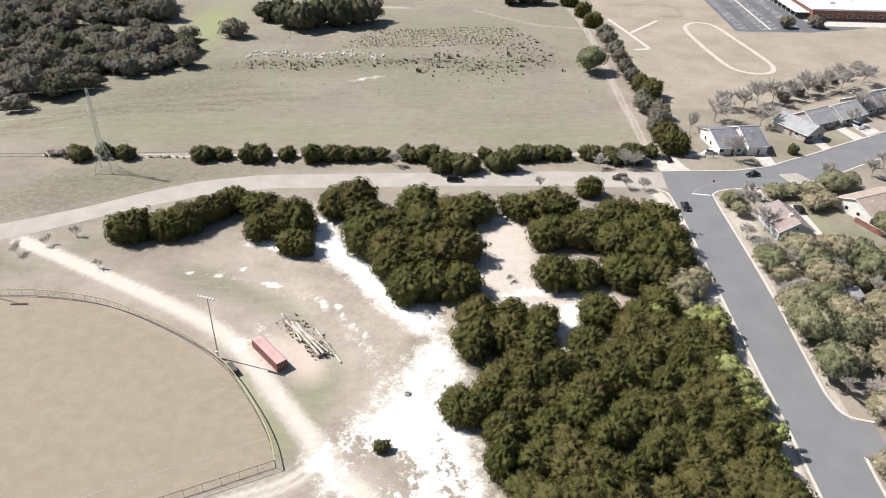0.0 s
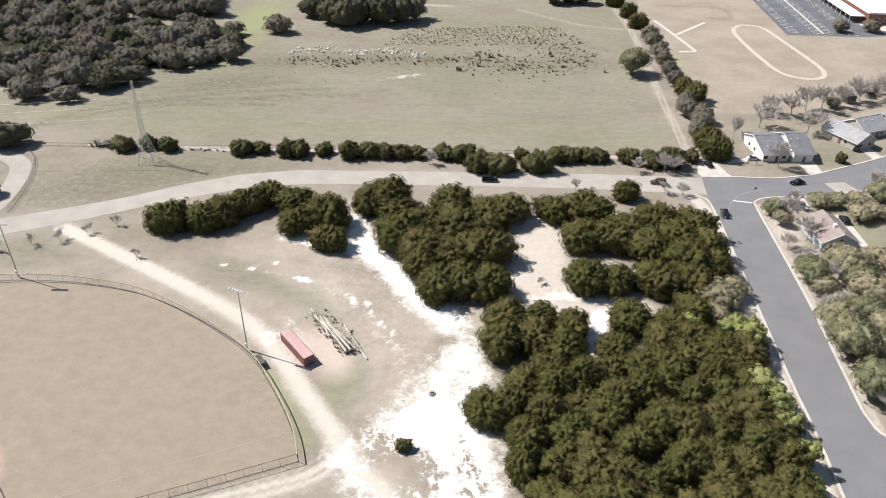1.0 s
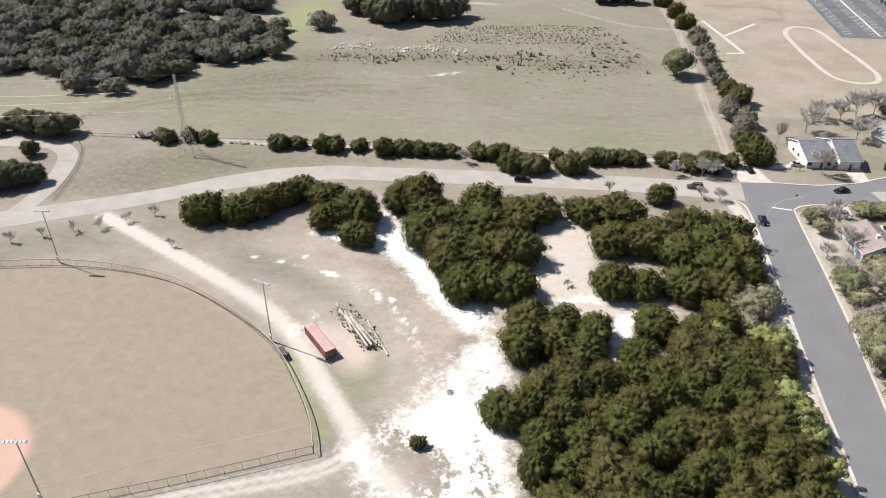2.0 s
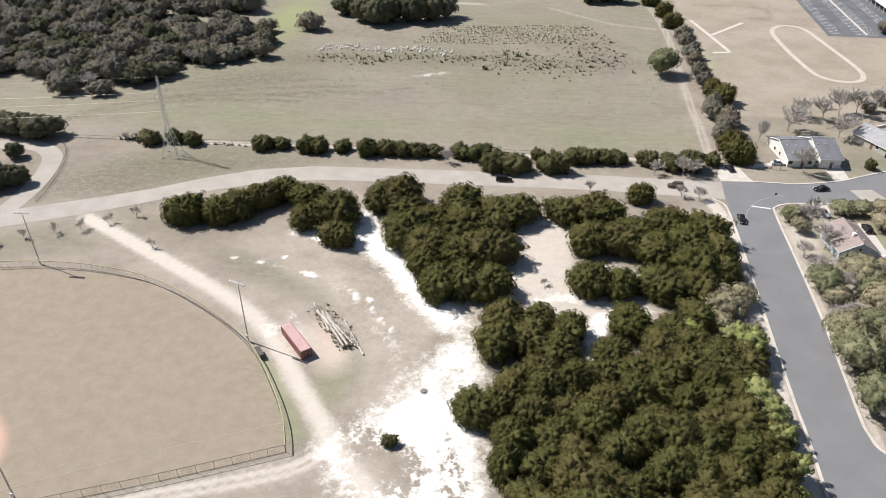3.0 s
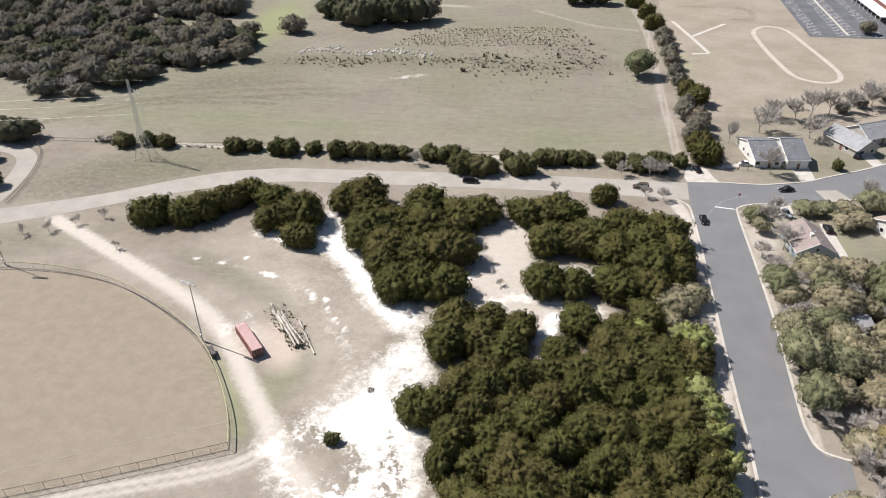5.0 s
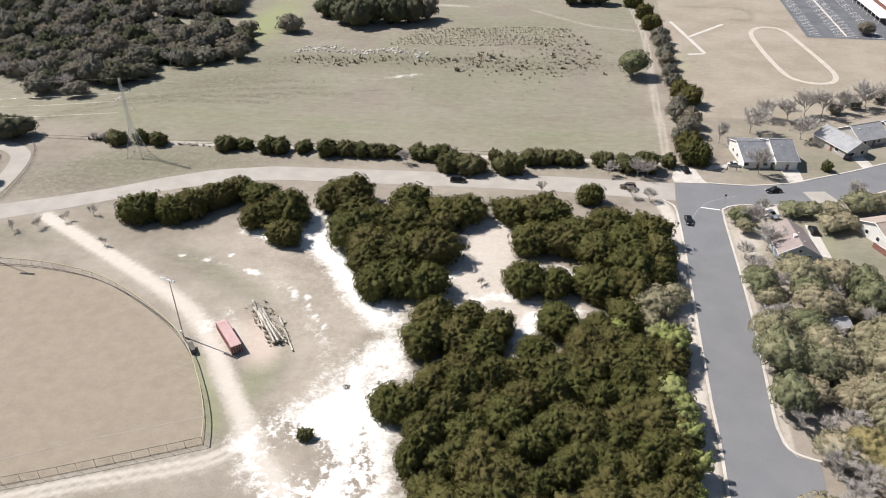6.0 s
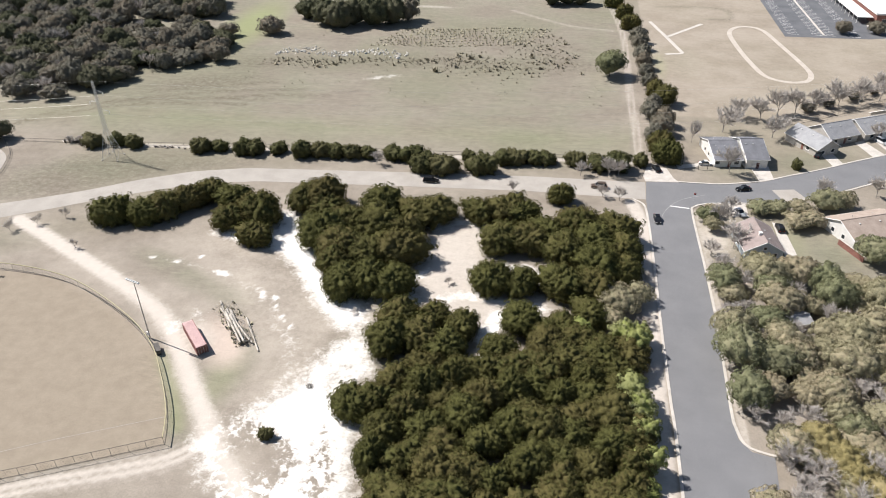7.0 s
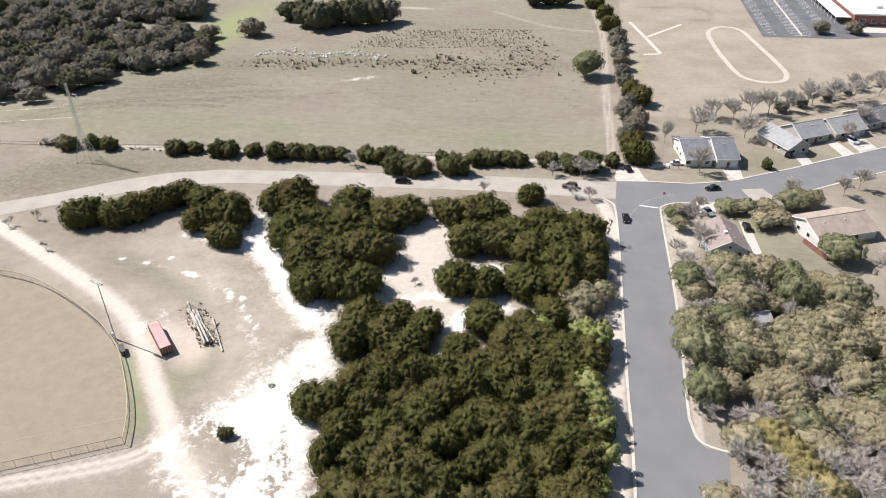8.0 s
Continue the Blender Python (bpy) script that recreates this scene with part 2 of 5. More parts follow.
def prism(bm, outline, z0, z1):
    """An upright block over an outline in plan."""
    lo = [bm.verts.new((x, y, z0)) for x, y in outline]
    hi = [bm.verts.new((x, y, z1)) for x, y in outline]
    n = len(lo)
    bm.faces.new(list(reversed(lo)))
    bm.faces.new(hi)
    for i in range(n):
        bm.faces.new((lo[i], lo[(i + 1) % n], hi[(i + 1) % n], hi[i]))
    bmesh.ops.recalc_face_normals(bm, faces=bm.faces)


def smooth_line(pts, gap=2.0, closed=False):
    """A smooth curve through points in plan, resampled evenly."""
    p = np.array(pts, float)
    n = len(p)
    out = []
    for i in range(n if closed else n - 1):
        if closed:
            a, b, c, d = p[i - 1], p[i], p[(i + 1) % n], p[(i + 2) % n]
        else:
            a, b, c, d = p[max(i - 1, 0)], p[i], p[i + 1], p[min(i + 2, n - 1)]
        k = max(2, int(np.linalg.norm(c - b) / gap) + 1)
        for s in np.arange(k) / k:
            out.append(0.5 * (2 * b + (c - a) * s + (2 * a - 5 * b + 4 * c - d) * s * s + (3 * b - a - 3 * c + d) * s ** 3))
    if not closed:
        out.append(p[-1])
    return np.array(out)


def sides_of(line, off, closed=False):
    t = np.roll(line, -1, 0) - np.roll(line, 1, 0) if closed else np.gradient(line, axis=0)
    t = t / np.linalg.norm(t, axis=1)[:, None]
    return line + off * np.c_[-t[:, 1], t[:, 0]]


def ribbon(left, right, z0, z1):
    """Vertices and faces of a slab between two lines of equal count, from z0 up to z1."""
    n = len(left)
    v = [(x, y, z1) for x, y in left] + [(x, y, z1) for x, y in right] + [(x, y, z0) for x, y in left] + [(x, y, z0) for x, y in right]
    f = []
    for i in range(n - 1):
        f += [(i, n + i, n + i + 1, i + 1), (2 * n + i, i, i + 1, 2 * n + i + 1), (n + i, 3 * n + i, 3 * n + i + 1, n + i + 1)]
    f += [(0, 2 * n, 3 * n, n), (n - 1, 2 * n - 1, 4 * n - 1, 3 * n - 1)]
    return v, f


def slab(name, left, right, z0, z1, material, label, category):
    v, f = ribbon(left, right, z0, z1)
    return tagged(new(name, mesh_from(name, v, f, material)), label, category, kind="structure")


def resample(pts, n):
    p = np.array(pts, float)
    d = np.r_[0, np.cumsum(np.linalg.norm(np.diff(p, axis=0), axis=1))]
    s = np.linspace(0, d[-1], n)
    return np.c_[np.interp(s, d, p[:, 0]), np.interp(s, d, p[:, 1])]


def kerb(pts, label="low pale concrete kerb and gutter along the street", width=0.55):
    line = smooth_line(pts, 2.0)
    v, f = ribbon(sides_of(line, width / 2), sides_of(line, -width / 2), -0.1, 0.13)
    return tagged(new("kerb", mesh_from("kerb", v, f, M["concrete"])), label, "kerb", kind="structure")


def inside(x, y, poly):
    hit = False
    for (ax, ay), (bx, by) in zip(poly, poly[1:] + poly[:1]):
        if (ay > y) != (by > y) and x < (bx - ax) * (y - ay) / (by - ay) + ax:
            hit = not hit
    return hit

# ---- lines of the plan ----
WEST_N = [(-190, 122), (-150, 143), (-130.7, 154), (-117.9, 161.1), (-105, 169), (-92.2, 178.8), (-78.3, 187.2), (-62, 192.6), (-8.6, 199.2), (26.1, 203.1), (61.5, 205.6)]
WEST_S = [(-186, 113), (-145, 135), (-125.1, 146.6), (-113.1, 153.8), (-99.9, 163), (-87, 171.6), (-71.9, 180.2), (-55, 184.6), (-7.2, 190.0), (26.3, 193.4), (61.2, 194.6)]
EAST_N = [(78.5, 207.7), (85.2, 208.5), (95.6, 211.9), (104.8, 217.3), (116.2, 224.1), (126.1, 230.8), (136.3, 237.2), (150.8, 246.4), (230, 297)]
EAST_S = [(79.2, 195.8), (87.3, 197.4), (98, 200), (112.6, 206.4), (122.1, 213), (131.8, 219.4), (145.2, 228), (160, 237), (238, 286)]
TRACK = [(-113.5, 151), (-86, 137.4), (-65.5, 127), (-51.5, 118.6), (-42.2, 109.6), (-33.4, 99), (-26.3, 90.8), (-21.8, 84.6), (-12.6, 76), (-2, 62), (4, 40)]
TRACK_FOUL = [(-21, 88), (-27.3, 79.9), (-38.4, 74.3), (-52, 68), (-75, 55)]
FENCE_ARC = [(-150, 115.5), (-135, 120.8), (-122.4, 124.2), (-110.6, 127.0), (-95, 127.9), (-78.3, 125.2), (-60.1, 116.6), (-47.2, 107.5), (-38.5, 97.2), (-33.0, 88.9), (-30.3, 82.8)]
FENCE_FOUL = [(-30.3, 82.8), (-41.6, 76.8), (-52.7, 71.1), (-66, 64.6), (-90, 52)]
DRIVE = [(-210, 180), (-174, 187.3), (-158, 189.4), (-148, 185), (-142.5, 175.6), (-139, 162.5), (-138, 150), (-139, 144)]
OVAL = [(108, 372), (112, 382), (118, 385), (124.5, 380), (129, 354), (133, 326), (133, 315), (129.5, 307.5), (122, 305.5), (114.5, 311), (111, 328), (108.5, 352)]
WOODS = [(-236, 240), (-217, 243), (-192, 247), (-178, 234), (-162, 234), (-154, 250), (-143, 264), (-129, 277), (-118, 288), (-123, 313), (-139, 346), (-160, 372), (-172, 400), (-250, 402), (-306, 372)]
FOREST = [(6, 88), (5, 98), (8, 101), (9, 108), (13, 112), (22, 112), (27, 119), (36, 122), (55, 121), (55.8, 60), (14, 60), (9.5, 76)]

# ---- the ground sheet ----
def stretch(lo, hi, fine, far):
    mid = list(np.arange(lo, hi + 0.01, fine))
    a, b, g = [], [], fine
    x, y = lo, hi
    while x > -far:
        g *= 1.28
        x -= g
        y += g
        a.append(x)
        b.append(y)
    return np.array(a[::-1] + mid + b)


def from_line(X, Y, pts, gap=2.0):
    """Distance of every place from a smooth line."""
    line = smooth_line(pts, gap)
    best = np.full(X.shape, 1e9)
    for (ax, ay), (bx, by) in zip(line[:-1], line[1:]):
        dx, dy = bx - ax, by - ay
        s = np.clip(((X - ax) * dx + (Y - ay) * dy) / (dx * dx + dy * dy + 1e-9), 0, 1)
        np.minimum(best, np.hypot(X - ax - s * dx, Y - ay - s * dy), out=best)
    return best


def near(X, Y, pts, width, soft):
    """1 on the line, falling to 0 over soft metres outside the width."""
    return np.clip((width + soft - from_line(X, Y, pts)) / soft, 0, 1)


def ground_sheet():
    xs, ys = stretch(-135, 120, 1.0, 2600), np.r_[stretch(62, 215, 1.0, 2600)]
    # a middling step out to the far field
    xs = np.unique(np.r_[xs, np.arange(-260, 220, 5.0)])
    ys = np.unique(np.r_[ys, np.arange(215, 440, 2.5)])
    X, Y = np.meshgrid(xs, ys)
    Z = np.zeros(X.shape)
    nx, ny = len(xs), len(ys)
    idx = np.arange(nx * ny).reshape(ny, nx)
    quads = np.stack([idx[:-1, :-1], idx[:-1, 1:], idx[1:, 1:], idx[1:, :-1]], -1).reshape(-1, 4)
    me = bpy.data.meshes.new("ground")
    me.vertices.add(nx * ny)
    me.vertices.foreach_set("co", np.stack([X, Y, Z], -1).astype(np.float32).ravel())
    me.loops.add(quads.size)
    me.loops.foreach_set("vertex_index", quads.astype(np.int32).ravel())
    me.polygons.add(len(quads))
    me.polygons.foreach_set("loop_start", np.arange(0, quads.size, 4, dtype=np.int32))
    me.update(calc_edges=True)
    me.materials.append(M["ground"])

    def put(name, values):
        me.attributes.new(name, "FLOAT", "POINT").data.foreach_set("value", np.clip(values, 0, 1).astype(np.float32).ravel())

    def blob(cx, cy, rx, ry, turn=0.0):
        c, s = math.cos(radians(turn)), math.sin(radians(turn))
        u, v = (X - cx) * c + (Y - cy) * s, -(X - cx) * s + (Y - cy) * c
        return np.clip(1.35 - np.hypot(u / rx, v / ry), 0, 1)
    def patch(poly, soft, grow=0.0):
        """1 well inside an outline, 0.5 on it, falling to 0 outside."""
        loop = poly + poly[:1]
        d = np.full(X.shape, 1e9)
        inn = np.zeros(X.shape, bool)
        for (ax, ay), (bx, by) in zip(loop[:-1], loop[1:]):
            dx, dy = bx - ax, by - ay
            t = np.clip(((X - ax) * dx + (Y - ay) * dy) / (dx * dx + dy * dy), 0, 1)
            np.minimum(d, np.hypot(X - ax - t * dx, Y - ay - t * dy), out=d)
            if ay != by:
                inn ^= ((ay > Y) != (by > Y)) & (X < dx * (Y - ay) / (by - ay) + ax)
        return np.clip(0.5 + (np.where(inn, d, -d) + grow) / (2 * soft), 0, 1)
    cal = 0.0 * X
    for poly, soft, top in (
        ([(-4, 121), (-9.2, 111.2), (-11.8, 102.4), (-15.8, 96.2), (-19.7, 91.2), (-23.2, 88.5), (-24, 84), (-17, 76), (-8, 66), (0, 50), (12, 50), (6, 79), (4, 88.4), (2, 96.2), (-2, 101.9), (1, 108.6), (0, 114)], 6.0, 1.0),
        ([(-41, 168.5), (-37, 169), (-32, 157.5), (-27.4, 152.5), (-21, 145.7), (-17.5, 138.8), (-12, 132.5), (-6, 130.4), (-3.5, 125.1), (-8, 121), (-15.8, 127.5), (-22, 135.4), (-28.7, 143.9), (-36.7, 150), (-46.4, 151), (-56, 155), (-46, 157), (-39, 158.5)], 3.0, 0.9),
    ):
        cal = np.maximum(cal, top * patch(poly, soft, 0.8))
    cal = cal * (1 - 0.7 * blob(-13.0, 83.0, 7.5, 5.5)) * (1 - 0.4 * blob(-5, 106, 2.2, 6.0, -20))
    for pts, w, soft, top in (
        ([(-66, 139.5), (-57, 139.3), (-44, 136.4), (-31, 129), (-23, 120), (-15, 110)], 0.2, 4.5, 0.32),
        ([(-20, 118), (-15, 108), (-14, 100)], 0.5, 5.0, 0.42),
        ([(-5, 117), (-6, 122)], 0.5, 4.0, 0.5),
        ([(-23, 85), (-17, 78), (-8, 66)], 0.8, 3.5, 0.75),
        ([(2.4, 168.5), (8, 170), (11.2, 172), (17, 171)], 0.8, 3.5, 0.62),
        ([(12, 136), (17.6, 138.5), (27.6, 136.9), (35.4, 137.1)], 0.6, 3.5, 0.62),
        ([(19, 150), (31, 153), (35, 147)], 0.5, 3.0, 0.6),
        ([(25.8, 132.4), (24, 124), (25, 119)], 1.2, 3.0, 0.75),
        ([(6, 147), (3, 140), (6, 133), (7, 128)], 0.6, 2.6, 0.6),
    ):
        cal = np.maximum(cal, top * near(X, Y, pts, w, soft))
    for cx, cy, rx, ry, turn, top in ((-53.2, 142.6, 1.2, 0.9, 0, 0.9), (-44.4, 136.4, 3.2, 1.2, -20, 0.95), (-31.0, 130.0, 1.0, 2.6, 20, 0.85), (-27.4, 129.2, 1.0, 1.8, 10, 0.85), (-25.7, 126.0, 0.7, 2.2, 15, 0.8), (-22.6, 122.3, 0.7, 2.2, 20, 0.8), (-19.8, 119.6, 0.9, 1.6, 20, 0.75), (-33.4, 132.2, 0.6, 1.4, 30, 0.7),
                                      (-65.5, 139.6, 1.8, 0.8, 0, 0.8), (-58, 139.4, 2.4, 0.8, 0, 0.75), (-46.0, 115.2, 5.0, 3.2, -40, 0.55), (-42, 119.5, 4, 2, -40, 0.5)):
        cal = np.maximum(cal, top * blob(cx, cy, rx, ry, turn))
    cal = np.maximum(cal, 0.50 * blob(-42, 282, 11, 3.5, 30))
    cal = np.maximum(cal, 0.26 * near(X, Y, [(-84, 260), (-66, 268), (-50, 277)], 0.8, 4.0))
    put("caliche", cal)
    scrub = patch([(-23, 90.5), (-13.5, 90.8), (-6.2, 86.5), (-5.0, 77.8), (-6, 66), (-12, 66)], 2.5) + 0.9 * patch([(-4.0, 93), (-2.2, 93.2), (3.2, 80.5), (2, 70), (-2.4, 78)], 1.5) + 0.6 * blob(-29, 78, 6, 3, 30)
    put("scrub", 0.95 * scrub)
    weedy = 0.6 * near(X, Y, [(-104, 289), (-62, 300), (-22, 305), (12, 306), (36, 310)], 3.0, 12.0) + 0.4 * blob(-22, 336, 38, 16, 8) + 0.8 * blob(-112, 262, 26, 9, 25) + 0.5 * blob(20, 330, 18, 16)
    for pts in ([(-160, 214), (-150, 228), (-128, 240), (-100, 247), (-78, 249)], [(-150, 221), (-134, 233), (-110, 240), (-86, 243)], [(-140, 236), (-118, 247), (-96, 256), (-70, 262)], [(-128, 250), (-110, 258), (-84, 268)],
                [(-104, 246), (-80, 254), (-58, 257)], [(-164, 206), (-157, 214), (-152, 217)]):
        weedy = np.maximum(weedy, 1.0 * near(X, Y, pts, 0.4, 1.8))
    weedy = np.maximum(weedy, 0.55 * patch([(-150, 158), (-112, 158), (-75, 186), (-60, 198), (-120, 197)], 8.0))
    weedy = np.maximum(weedy, 0.9 * near(X, Y, [(76.5, 417.5), (109.3, 418.2), (112.6, 398.5), (103, 396)], 0.6, 2.0))
    put("weedy", weedy)
    put("lush", 0.6 * near(X, Y, [(-43.4, 105.4), (-35.6, 96.0), (-30.2, 87)], 0.3, 2.0) + 0.28 * blob(-28, 100, 4, 10) + blob(-128, 350, 13, 42, 6) + 0.5 * blob(72, 318, 3.0, 16) + 0.35 * blob(98, 178, 4, 10) + 0.2 * np.clip(1 - np.abs(Y - 230 - 0.05 * X) / 16, 0, 1) * (X < 58))
    put("rosy", 0.85 * blob(-33.5, 115, 7.5, 4.5, -45) + 0.8 * blob(-30, 108, 5, 4, -40))
    tr = near(X, Y, TRACK, 0.6, 3.6)
    for off, top in ((-2.6, 0.5), (-0.9, 0.85), (0.9, 0.8), (2.4, 0.45)):
        tr = np.maximum(tr, top * near(X, Y, [tuple(q) for q in sides_of(smooth_line(TRACK_FOUL), off)], 0.25, 1.5))
    mid_west = (np.array(resample(WEST_N, 24)) + np.array(resample(WEST_S, 24))) / 2
    tr = np.maximum(tr, 0.25 * near(X, Y, mid_west, 5.5, 3.5))
    tr = np.maximum(tr, 0.75 * near(X, Y, [(10, 168), (12, 155), (11, 143), (18, 135), (30, 137)], 5.0, 6.0))
    tr = np.maximum(tr, 0.85 * near(X, Y, [(60.2, 60), (60.2, 100), (60, 150), (59.5, 180), (57, 192)], 1.4, 1.6))
    tr = np.maximum(tr, 0.6 * near(X, Y, [(75.4, 101), (75.3, 140), (75, 180), (75, 190)], 0.8, 1.0))
    for off in (-0.9, 0.9):
        tr = np.maximum(tr, 0.58 * near(X, Y, [(60.4 + off, 222), (59.7 + off, 250), (58.6 + off, 279), (58.4 + off, 313), (56.9 + off, 363), (52.3 + off, 405), (47 + off, 440)], 0.3, 1.6))
    tr = np.maximum(tr, 0.7 * near(X, Y, [(-103, 202.4), (-60, 207), (-20, 210), (30, 216), (58, 219)], 0.8, 2.2))
    tr = np.maximum(tr, 0.5 * near(X, Y, [(0, 395), (30, 372), (52, 366)], 1.0, 3.0))
    tr = np.maximum(tr, 0.7 * blob(78, 176, 7, 14))
    tr = np.maximum(tr, 0.6 * blob(-45, 395, 20, 4))
    tr = np.maximum(tr, 0.75 * blob(-39, 113, 9, 5, -45))
    for off in (-0.75, 0.75):
        tr = np.maximum(tr, 1.15 * near(X, Y, [(-114 + off, 151 + off), (-100 + off, 144.4 + off), (-86 + off, 137.4 + off), (-70 + off, 129.4 + off)], 0.35, 0.9))
    put("track", tr)
    dust = 0.9 * patch([(-62, 150), (-40, 172), (-10, 132), (10, 176), (36, 140), (14, 133), (-2, 122), (-4, 100), (-20, 84), (-26, 96), (-24, 108), (-34, 116), (-44, 128)], 9.0) + 0.5 * near(X, Y, TRACK, 2.0, 7.0) + 0.15 * near(X, Y, mid_west, 6.0, 3.0)
    dust = np.maximum(dust, 0.4 * (X > 66) * (Y > 262))
    near_green = 0.8 * near(X, Y, [(-46, 104), (-37, 94), (-28, 84)], 1.0, 2.6) + 0.8 * blob(-28, 101, 5, 12) + 0.6 * blob(-54, 134.5, 18, 4, -25)
    put("dust", dust * (1 - np.clip(near_green, 0, 0.85)))
    green = 0.8 * np.clip(1 - np.abs(Y - 232 - 0.05 * X) / 26, 0, 1) * (X < 60) + 0.75 * blob(-130, 345, 24, 60) + 0.5 * blob(-95, 285, 60, 14)
    green += 0.75 * near(X, Y, [(-46, 104), (-37, 94), (-28, 84)], 1.0, 2.6) + 0.95 * blob(-28, 102, 5, 13) + 0.9 * blob(-54, 134.5, 18, 4, -25) + 0.6 * blob(-37, 128, 9, 5, -30)
    green += 0.7 * blob(108, 172, 8, 12, 20) + 0.55 * blob(95, 222, 18, 7, 15) + 0.5 * blob(115, 232, 14, 6, 30) + 0.7 * blob(80, 325, 9, 22) + 0.45 * blob(125, 290, 30, 10, 30) + 0.75 * blob(-112, 180, 42, 13, 30) + 0.6 * blob(-118, 138, 26, 8, 20)
    green = np.maximum(green, 0.62 * np.clip((Y - 216) / 12, 0, 1) * np.clip((58 - X) / 4, 0, 1))
    green = np.maximum(green, 0.9 * near(X, Y, [(76.5, 415.7), (109.3, 416.4), (109.6, 398.5), (100, 396)], 0.5, 2.5))
    put("green", green)
    arc = smooth_line(FENCE_ARC, 3.0)
    ring = [tuple(q) for q in arc] + FENCE_FOUL[1:] + [(-150, 20)]
    field = np.array([[inside(x, y, ring) for x in xs] if 15 < y < 131 else [False] * nx for y in ys])
    lawn = field * 0.9 + (X > 66) * (Y > 262) * 0.55 + 0.0
    put("lawn", lawn)
    put("clay", np.clip(1.5 - np.hypot(X + 93.5, Y - 68) / 14.0, 0, 1) * field)
    return tagged(new("ground", me), "dry winter grassland with bare white limestone patches and dirt tracks", "ground", kind="structure")


ground_sheet()

# ---- roads ----
N_W = 60
slab("road", smooth_line(resample(WEST_N, N_W), 50), smooth_line(resample(WEST_S, N_W), 50), -0.2, 0.03, M["chipseal"], "pale worn chip-seal road between dry verges", "road")
street_v = [(62.9, 40), (74.2, 40), (74.2, 88), (75.2, 91.5), (79.5, 92.5), (80.2, 100.6), (76.3, 101.3), (74.3, 104), (73.7, 111), (74.3, 140), (74.1, 160), (73.5, 190),
            (74.5, 193.4), (79.2, 195.8), (78.5, 207.7), (71.7, 207.4), (61.8, 206), (61.3, 194.4), (62, 165), (62.4, 131), (62.9, 112), (63.2, 98)]
bm = bmesh.new()
prism(bm, street_v, -0.2, 0.035)
bmesh.ops.triangulate(bm, faces=bm.faces)
me = bpy.data.meshes.new("road")
bm.to_mesh(me)
bm.free()
me.materials.append(M["asphalt"])
tagged(new("road", me), "smooth grey asphalt residential street with a junction", "road", kind="structure")
slab("road", resample(smooth_line(EAST_N), 60), resample(smooth_line(EAST_S), 60), -0.2, 0.033, M["asphalt"], "grey asphalt residential street curving past houses", "road")
slab("driveway", sides_of(smooth_line(DRIVE), 3.0), sides_of(smooth_line(DRIVE), -3.0), -0.2, 0.026, M["chipseal"], "pale curved gravel driveway beside a low fence", "driveway")
kerb([(63.4, 40), (63.0, 98), (62.6, 112), (62.2, 131), (61.8, 165), (61.2, 186), (60.2, 192), (57.5, 194.2)])
kerb([(80.4, 101.0), (77.4, 101.6), (75.2, 103), (74.2, 107), (74.0, 112), (74.6, 140), (74.4, 160), (73.8, 188), (74.6, 192.6), (79, 195.4), (87.3, 197), (98, 199.6), (112.6, 206), (131.8, 219), (145.2, 227.6), (160, 236.6), (238, 285.6)])
kerb([(74.5, 40), (74.5, 87.5), (75.5, 91), (79.8, 92.2)])
kerb([(71.5, 207.8), (78.5, 208.1), (85.2, 208.9), (95.6, 212.3)])
kerb([(100.4, 214.9), (104.8, 217.7), (116.2, 224.5), (126.1, 231.2), (136.3, 237.6), (150.8, 246.8), (230, 297.4)])
bm = bmesh.new()
prism(bm, [(61.6, 206.2), (71.6, 207.6), (70.2, 210), (68.5, 216.5), (62.5, 216.5), (61, 210)], -0.2, 0.05)
apron = part("driveway_apron", bm, M["concrete"], None)
tagged(apron, "pale concrete apron leading to a field gate", "driveway", kind="structure")
bm = bmesh.new()
prism(bm, [(95.8, 212.2), (100.4, 214.6), (100.2, 228.6), (94.0, 227.2)], -0.2, 0.06)
tagged(part("driveway", bm, M["concrete"], None), "pale concrete driveway up to a garage", "driveway", kind="structure")
bm = bmesh.new()
prism(bm, [(120.5, 227.2), (124.1, 229.6), (122.5, 238.4), (118.6, 236.6)], -0.2, 0.06)
tagged(part("driveway", bm, M["concrete"], None), "pale concrete driveway beside a grey house", "driveway", kind="structure")
for outline, text in (([(134.9, 237.0), (139.1, 239.9), (135.2, 250.2), (132.1, 247.8)], "pale concrete driveway between grey houses"), ([(141.2, 241.4), (147.8, 245.6), (145.2, 255), (138.5, 253.6)], "wide pale concrete driveway with a parked car"),
                      ([(72.2, 216.8), (78.6, 219.8), (82.6, 220.6), (82.4, 222.4), (78.4, 222.0), (71.6, 219.2)], "pale concrete drive up to a white house"), ([(95.2, 170.0), (98.3, 171.6), (97.4, 187.2), (95.0, 187.6)], "narrow pale concrete strip beside a house"),
                      ([(84.3, 196.6), (89.4, 197.4), (89.2, 189.6), (85.0, 189.0)], "short pale concrete driveway with a white sedan")):
    bm = bmesh.new()
    prism(bm, outline, -0.2, 0.055)
    tagged(part("driveway", bm, M["concrete"], None), text, "driveway", kind="structure")
bm = bmesh.new()
prism(bm, [(100.5, 200.8), (107.5, 203.6), (105, 209), (98.5, 207.5)], 0.0, 0.042)
tagged(part("patch", bm, M["chipseal"], None), "pale repaired patch in the asphalt road", "road patch", kind="structure")
bm = bmesh.new()
prism(bm, [(68.0, 191.7), (73.2, 191.2), (73.2, 191.7), (68.0, 192.2)], 0.0, 0.044)
tagged(part("stop_line", bm, M["white"], None), "white stop line painted across the street", "road marking", kind="structure")
